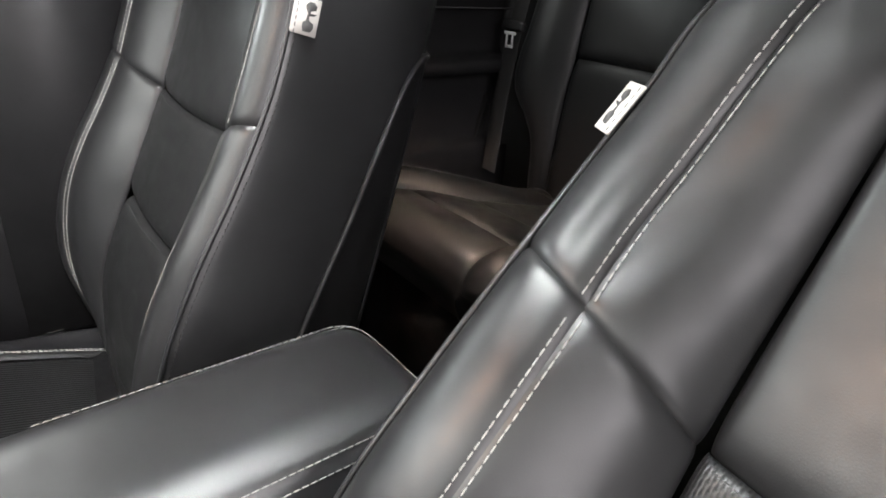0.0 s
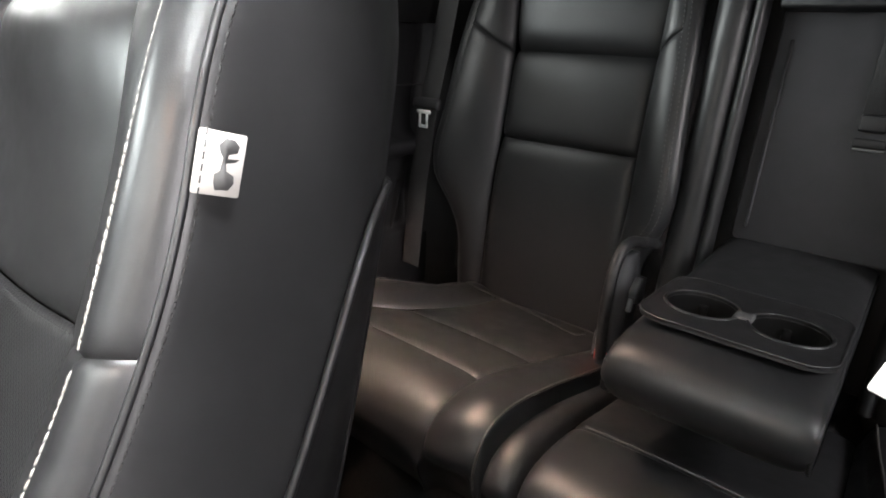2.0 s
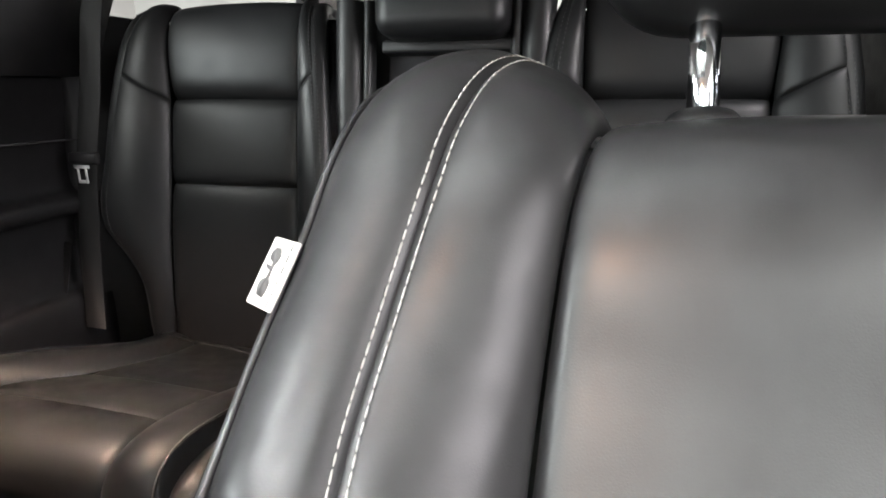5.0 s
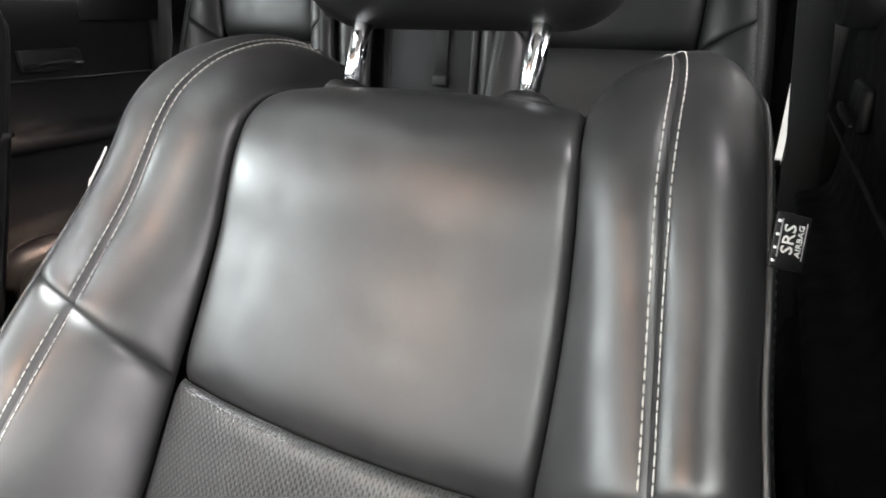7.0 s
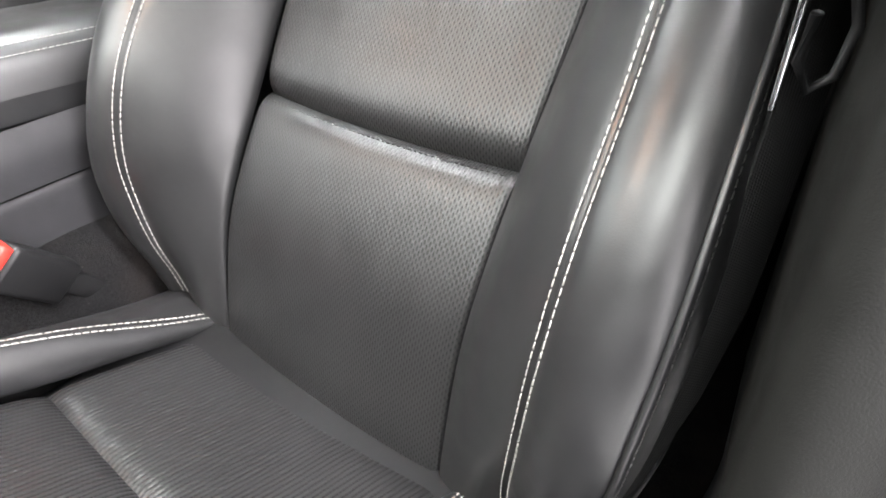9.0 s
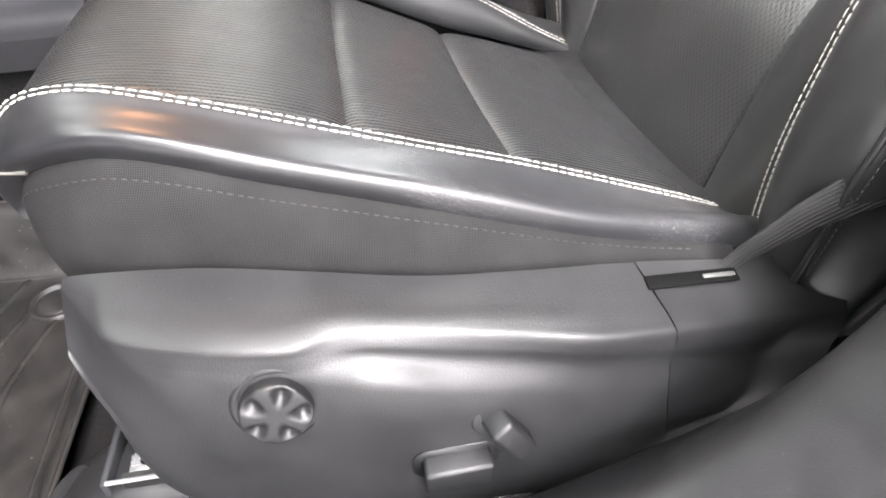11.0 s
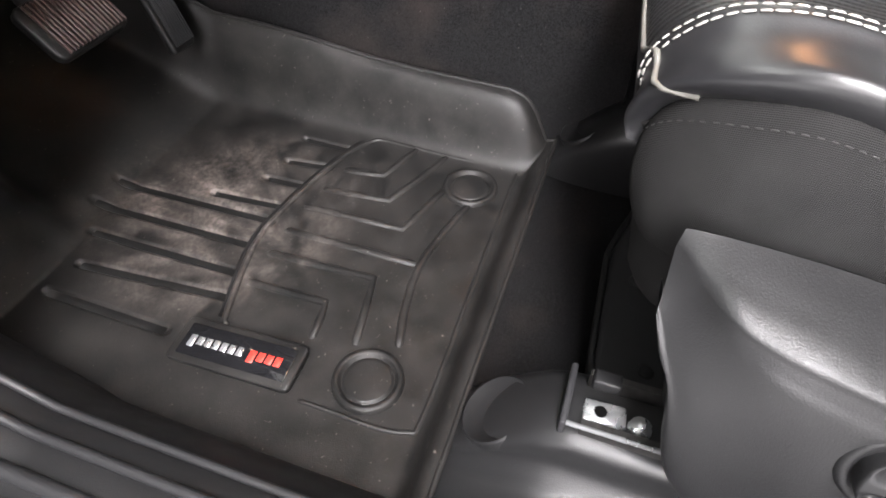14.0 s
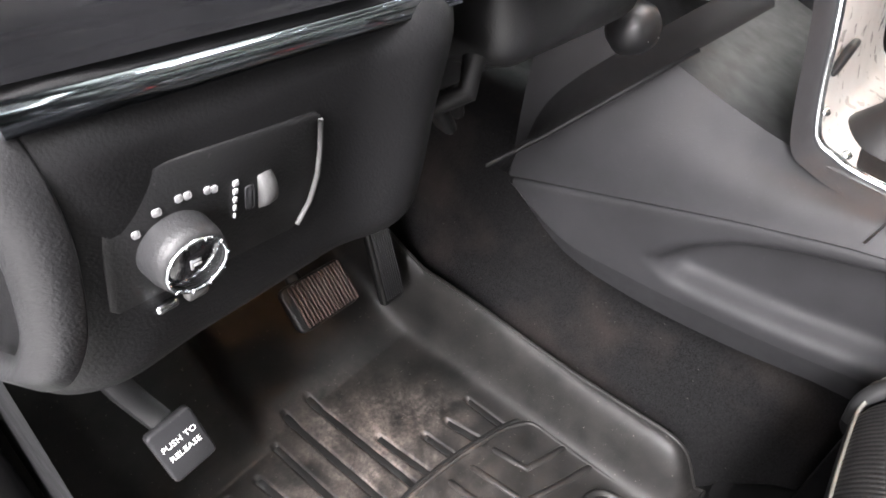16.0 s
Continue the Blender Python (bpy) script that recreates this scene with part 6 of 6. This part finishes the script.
rear_belt(-1, -.118, .022)

# ---- car shell: doors, pillars, roof, openings ----
def wall(name, outline, thick, plane, at, material, label, bevel=.006):
    m = {"x": Matrix(((0, 0, 1, at), (1, 0, 0, 0), (0, 1, 0, 0), (0, 0, 0, 1))), "y": Matrix(((1, 0, 0, 0), (0, 0, 1, at), (0, 1, 0, 0), (0, 0, 0, 1))), "z": Matrix(((1, 0, 0, 0), (0, 1, 0, 0), (0, 0, 1, at), (0, 0, 0, 1)))}[plane]
    return single(name, prism(outline, thick, m, bevel, 2), material, label, kind="structure")


HOLE = (-.30, .34, -.02, .40)     # added roof opening that lets lamp light in: x from, to; y from, to
cx_, cy_ = np.linspace(-.62, .66, 65), np.linspace(-1.9, .75, 107)
lining = sheet(np.stack([np.stack([np.full(107, x), cy_, 1.16 - .08 * (abs(x - .02) / .66) ** 3 - .05 * np.clip((cy_ - .2) / .5, 0, 1) ** 2], -1) for x in cx_]))
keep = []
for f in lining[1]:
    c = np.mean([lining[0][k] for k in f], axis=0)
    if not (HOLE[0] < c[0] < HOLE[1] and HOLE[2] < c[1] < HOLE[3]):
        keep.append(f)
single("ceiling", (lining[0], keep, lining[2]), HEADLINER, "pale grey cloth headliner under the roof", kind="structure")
hx, hy = (HOLE[0] + HOLE[1]) / 2, (HOLE[2] + HOLE[3]) / 2
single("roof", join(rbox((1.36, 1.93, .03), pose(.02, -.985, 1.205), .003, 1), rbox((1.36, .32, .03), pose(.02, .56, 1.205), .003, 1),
                    rbox((.36, .42, .03), pose(-.48, .19, 1.205), .003, 1), rbox((.36, .42, .03), pose(.52, .19, 1.205), .003, 1)), PAINT, "black painted car roof with an added opening for light", kind="structure")
# unseen sunroof, added so overhead light reaches the front seats
added_skylight = thing("sunroof", (hx, hy, 1.2), "glass pane in a dark frame, over an added light opening", "sunroof")
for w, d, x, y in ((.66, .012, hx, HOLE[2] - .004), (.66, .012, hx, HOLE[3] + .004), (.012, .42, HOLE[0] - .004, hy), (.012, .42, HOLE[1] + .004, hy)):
    part("frame", rbox((w, d, .07), pose(x, y, 1.155), .003, 1), DARK, added_skylight)
pane = part("pane", rbox((.64, .42, .005), pose(hx, hy, 1.207), .001, 1), CLEAR, added_skylight, "clear glass pane")
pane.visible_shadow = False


def door(side, y0, y1, name, label):
    """Inner face of a closed door: window sill, pull recess, armrest ledge and map pocket."""
    x = .018 + side * .712
    d = thing(name, (x, (y0 + y1) / 2, .1), label, "car door", "car doors")
    ys = np.linspace(y0, y1, 50)
    prof = [(0, .02, .08), (1, .0, .2), (2, -.012, .30), (3, -.012, .42), (4, .012, .46), (5, .012, .585), (6, -.025, .60), (7, -.03, .625), (8, .005, .645), (9, .012, .70), (10, .006, .76), (11, .0, .84), (12, .02, .885), (13, .05, .895)]
    f = smooth_curve([(i, a, b, 0) for i, a, b in prof])(np.linspace(0, 13, 120))
    g = np.stack([np.stack([x + side * f[:, 0], np.full(120, y), f[:, 1]], -1) for y in ys])
    part("trim_panel", sheet(g), DASH, d, "black grained inner panel")
    mid = y0 + .30 * (y1 - y0)
    part("handle_cup", rbox((.012, .13, .045), pose(x - side * .0, mid, .772), .005, 3), DARK, d)
    part("pull_handle", strip([(x - side * .014, mid - .06, .765), (x - side * .018, mid - .02, .768), (x - side * .018, mid + .03, .766), (x - side * .012, mid + .06, .76)], (-side, 0, 0), .008, .005), TRIM, d, "satin release handle")
    part("trim_line", tube([(x - side * .012, y0 + .02, .735), (x - side * .012, (y0 + y1) / 2, .737), (x - side * .012, y1 - .02, .74)], .0022, 6), TRIM, d)
    part("pocket_lip", strip([(x - side * .02, y0 + .1, .28), (x - side * .028, (y0 + y1) / 2, .275), (x - side * .02, y1 - .08, .285)], (-side, 0, 0), .02, .01), DASH, d)
    part("outer_skin", prism([(y0, -.15), (y1, -.15), (y1, .9), (y0, .9)], .02, Matrix(((0, 0, 1, x + side * .08 - (.02 if side < 0 else 0)), (1, 0, 0, 0), (0, 1, 0, 0), (0, 0, 0, 1))), .004, 2), PAINT, d)
    return d


door(1, -.78, .12, "rear_door", "black rear door panel with a satin handle")
door(1, .20, 1.12, "front_door", "black front passenger door panel with an armrest")
door(-1, -.78, -.02, "rear_door", "black rear door panel behind the driver")
for side in (1, -1):
    x = .018 + side * .70
    tag = "passenger" if side > 0 else "driver"
    wall("wall_rear_quarter_%s" % tag, [(-1.95, -.3), (-.70, -.3), (-.76, .97), (-1.95, .97)], .04, "x", x - (.04 if side < 0 else 0), DARK, "dark cargo side trim")
    wall("pillar_c_%s" % tag, [(-.80, .85), (-.59, .85), (-.71, 1.2), (-.98, 1.2)], .05, "x", x - .02 * side - (.05 if side < 0 else 0), DARK, "dark pillar trim")
    wall("pillar_d_%s" % tag, [(-1.95, .9), (-1.6, .9), (-1.7, 1.2), (-1.95, 1.2)], .05, "x", x - .05 * side - (.05 if side < 0 else 0), DARK, "dark rear pillar trim")
    wall("pillar_a_%s" % tag, [(.62, 1.2), (.72, 1.2), (1.25, .86), (1.12, .86)], .05, "x", x - .06 * side - (.05 if side < 0 else 0), DARK, "dark windscreen pillar")
    wall("roof_rail_%s" % tag, [(-1.95, 1.12), (.70, 1.12), (.70, 1.2), (-1.95, 1.2)], .05, "x", x - .08 * side - (.05 if side < 0 else 0), DARK, "dark roof rail trim", .004)
wall("pillar_b_passenger", [(.05, .1), (.27, .1), (.24, 1.2), (.04, 1.2)], .06, "x", .665, DARK, "dark pillar trim with belt")
wall("wall_cargo", [(-.66, .1), (.70, .1), (.70, .93), (-.66, .93)], .05, "y", -1.95, DARK, "dark tailgate trim")
wall("wall_under_bench", [(-.72, -.35), (.76, -.35), (.76, .41), (-.72, .41)], .02, "y", -.93, DARK, "dark board under the cargo floor")
wall("cargo_floor", [(-.68, -1.93), (.72, -1.93), (.72, -.95), (-.68, -.95)], .02, "z", .40, CARPET, "dark cargo carpet")

# driver side B-pillar: upper and lower trim, seal and painted sill in the open doorway
pil = thing("b_pillar", (-.71, .05, .1), "dark grey B-pillar trim in the open doorway", "pillar trim")
upper = [smooth_curve([(i, *q) for i, q in enumerate(r)]) for r in (
    [(-.672, -.02, 1.2), (-.668, .03, .8), (-.672, .06, .6), (-.680, .08, .4015)],
    [(-.683, .05, 1.2), (-.681, .10, .8), (-.686, .135, .6), (-.694, .165, .4015)],
    [(-.692, .06, 1.2), (-.692, .13, .8), (-.698, .165, .6), (-.702, .193, .3985)],
    [(-.735, .05, 1.2), (-.737, .12, .8), (-.741, .155, .6), (-.744, .187, .3865)],
    [(-.765, .0, 1.2), (-.767, .07, .8), (-.772, .10, .6), (-.780, .135, .3765)])]
part("upper_trim", skin(upper, [0, .28, .42, .72, 1], 0, 3, 40, 40), PILLAR, pil, "dark grey grained upper trim")
lower = [smooth_curve([(i, *q) for i, q in enumerate(r)]) for r in (
    [(-.681, .082, .399), (-.688, .10, .3), (-.66, .17, .18), (-.655, .30, .10)],
    [(-.695, .167, .399), (-.698, .185, .3), (-.685, .26, .18), (-.68, .40, .105)],
    [(-.703, .195, .396), (-.708, .212, .3), (-.71, .30, .18), (-.705, .44, .11)],
    [(-.745, .190, .384), (-.752, .205, .3), (-.748, .28, .18), (-.742, .41, .108)],
    [(-.781, .138, .374), (-.788, .17, .3), (-.78, .25, .18), (-.775, .36, .10)])]
part("lower_trim", skin(lower, [0, .28, .42, .72, 1], 0, 3, 40, 40), TRIM, pil, "charcoal lower trim")
part("door_seal", tube([(-.772, .12, 1.0), (-.782, .155, .6), (-.79, .18, .40), (-.795, .20, .3), (-.79, .25, .18), (-.785, .36, .095)], .010, 10), DARK, pil, "black rubber door seal")
part("painted_frame", skin([smooth_curve([(i, *q) for i, q in enumerate(r)]) for r in ([(-.785, .10, 1.0), (-.80, .16, .40), (-.80, .26, .16), (-.79, .5, .07)], [(-.83, .06, 1.0), (-.86, .12, .40), (-.86, .2, .13), (-.86, .5, .05)], [(-.86, .0, 1.0), (-.9, .05, .40), (-.9, .1, .1), (-.9, .5, -.1)])], [0, .5, 1], 0, 3, 12, 40), PAINT, pil, "gloss black painted door frame")
sill = thing("door_sill", (-.75, .6, .0), "black plastic sill trim along the doorway", "sill trim")
ys = np.linspace(.20, 1.12, 40)
spro = [(-.655, -.005), (-.668, .03), (-.69, .062), (-.715, .078), (-.75, .082), (-.772, .07), (-.775, .05)]
part("trim", sheet(np.stack([np.stack([np.full(40, a), ys, b + .06 * np.clip((ys - 1.0) / .12, 0, 1)], -1) for a, b in spro])), DARK, sill)
for x, z, r in ((-.700, .0725, .0035), (-.724, .0815, .004), (-.752, .0835, .006)):
    part("sill_rib", tube(np.stack([np.full(40, x), ys, z + .06 * np.clip((ys - 1.0) / .12, 0, 1)], -1), r, 10), SATIN_DASH, sill, "raised satin rib along the sill")
part("seal", tube(np.stack([np.full(40, -.785), ys, .078 + .06 * np.clip((ys - 1.0) / .12, 0, 1)], -1), .009, 10), DARK, sill)
part("painted_rocker", sheet(np.stack([np.stack([np.full(40, a), ys, np.full(40, b)], -1) for a, b in ((-.79, .06), (-.82, .055), (-.86, .04), (-.88, .0), (-.89, -.08), (-.88, -.2))])), PAINT, sill, "gloss black painted rocker")

# driver's belt: from the pillar down to its anchor on the seat
belt = thing("driver_seat_belt", (-.65, .1, .3), "dark grey driver seat belt beside the backrest", "seat belt")
part("webbing", strip([(-.613, .216, .252), (-.622, .211, .276), (-.637, .196, .312), (-.652, .162, .352), (-.660, .124, .394), (-.664, .096, .44), (-.664, .087, .50), (-.664, .082, .56), (-.666, .098, .612)],
                      (-.95, .33, .1), [.009, .012, .020, .034, .043, .046, .046, .046, .042], .0022), BELT, belt)
part("webbing", strip([(-.669, .112, .637), (-.667, .092, .69), (-.664, .072, .735), (-.662, .052, .775), (-.664, .0, .87), (-.675, -.05, 1.05)], (-1, .17, 0), [.036, .044, .046, .046, .046, .046], .0022), BELT, belt)
lm = axes((-.667, .138, .630), (-.69, -.72, 0), (0, -.3, .95))
part("latch_plate", prism([(-.016, -.003), (-.014, -.008), (.012, -.009), (.016, -.005), (.017, .015), (.013, .020), (.007, .018)], .010, lm @ Matrix.Translation((0, 0, -.006)), .0025, 3), TRIM, belt, "dark plastic latch body")
part("rivet_hole", lathe([(0, .0045), (.0022, .0045), (.0032, .0042), (.0032, .003)], lm, 16), STEEL, belt)
tm_ = axes((-.662, .140, .592), (-.15, .97, -.20), (.03, -.26, -.96))
part("tongue", join(rbox((.004, .044, .0026), tm_ @ Matrix.Translation((.008, 0, 0)), .001, 2), rbox((.004, .044, .0026), tm_ @ Matrix.Translation((-.008, 0, 0)), .001, 2), rbox((.020, .005, .0026), tm_ @ Matrix.Translation((0, .020, 0)), .001, 2)), CHROME, belt, "bright metal tongue")
part("belt_guide", tube([(-.672, .118, .615), (-.678, .112, .595), (-.676, .110, .575), (-.668, .112, .568), (-.663, .118, .580), (-.665, .124, .60)], .0024, 8), DARK, belt)
# driver's buckle beside the console
buckle = thing("driver_belt_buckle", (-.122, .27, .2), "dark grey belt buckle with a red release button", "belt buckle")
bmx = axes((-.130, .287, .336), (-.018, .052, .06), (0, -.9, .44))
part("housing", rbox((.074, .046, .026), bmx @ Matrix.Translation((-.004, 0, 0)), .006, 3, (.95, .92)), TRIM, buckle)
part("button", rbox((.012, .040, .021), bmx @ Matrix.Translation((.037, 0, 0)), .003, 2), RED, buckle, "red release button")
part("stalk", rbox((.14, .024, .010), bmx @ Matrix.Translation((-.10, 0, 0)), .004, 2), DARK, buckle)

wall("wall_behind_pillar", [(-.12, .08), (.16, .08), (.10, 1.2), (-.16, 1.2)], .02, "x", -.775, DARK, "dark inner side of the pillar")
# ---- hall round the car ----
def slab(name, size, at, material, label):
    return single(name, rbox(size, pose(*at), 0), material, label, kind="structure", smooth=False)


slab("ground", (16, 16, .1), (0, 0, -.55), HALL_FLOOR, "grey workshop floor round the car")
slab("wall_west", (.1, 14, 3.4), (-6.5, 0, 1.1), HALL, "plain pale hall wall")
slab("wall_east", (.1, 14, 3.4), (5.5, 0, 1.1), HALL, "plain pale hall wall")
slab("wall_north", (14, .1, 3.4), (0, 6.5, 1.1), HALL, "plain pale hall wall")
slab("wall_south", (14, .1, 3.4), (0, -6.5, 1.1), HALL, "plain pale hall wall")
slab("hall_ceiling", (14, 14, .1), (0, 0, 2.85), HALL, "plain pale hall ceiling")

# driver's door, standing open on its hinges
swing = radians(74)
turn = Matrix.Translation((-.80, 1.13, 0)) @ Matrix.Rotation(-swing, 4, "Z")
far_door = thing("front_door", (-.80, 1.13, .1), "black driver door standing wide open", "car door", "car doors")
zz = smooth_curve([(i, a, b, 0) for i, (a, b) in enumerate([(.02, .06), (.0, .2), (.012, .30), (.012, .42), (-.01, .46), (-.01, .585), (.03, .60), (.03, .625), (-.005, .645), (-.01, .76), (.0, .84), (-.02, .885)])])(np.linspace(0, 11, 80))
inner = np.stack([np.stack([zz[:, 0], np.full(80, y), zz[:, 1]], -1) for y in np.linspace(-1.0, -.02, 30)])
tm = np.array(turn)
iv, jf, iu = sheet(inner)
part("trim_panel", (iv @ tm[:3, :3].T + tm[:3, 3], jf, iu), DASH, far_door, "black grained inner panel")
part("outer_skin", prism([(-1.02, .02), (.0, .02), (.0, .88), (-1.02, .88)], .03, turn @ Matrix(((0, 0, 1, -.10), (1, 0, 0, 0), (0, 1, 0, 0), (0, 0, 0, 1))), .004, 2), PAINT, far_door)
part("edge_trim", rbox((.09, .03, .84), turn @ Matrix.Translation((-.05, -1.0, .46)), .01, 2), PAINT, far_door)
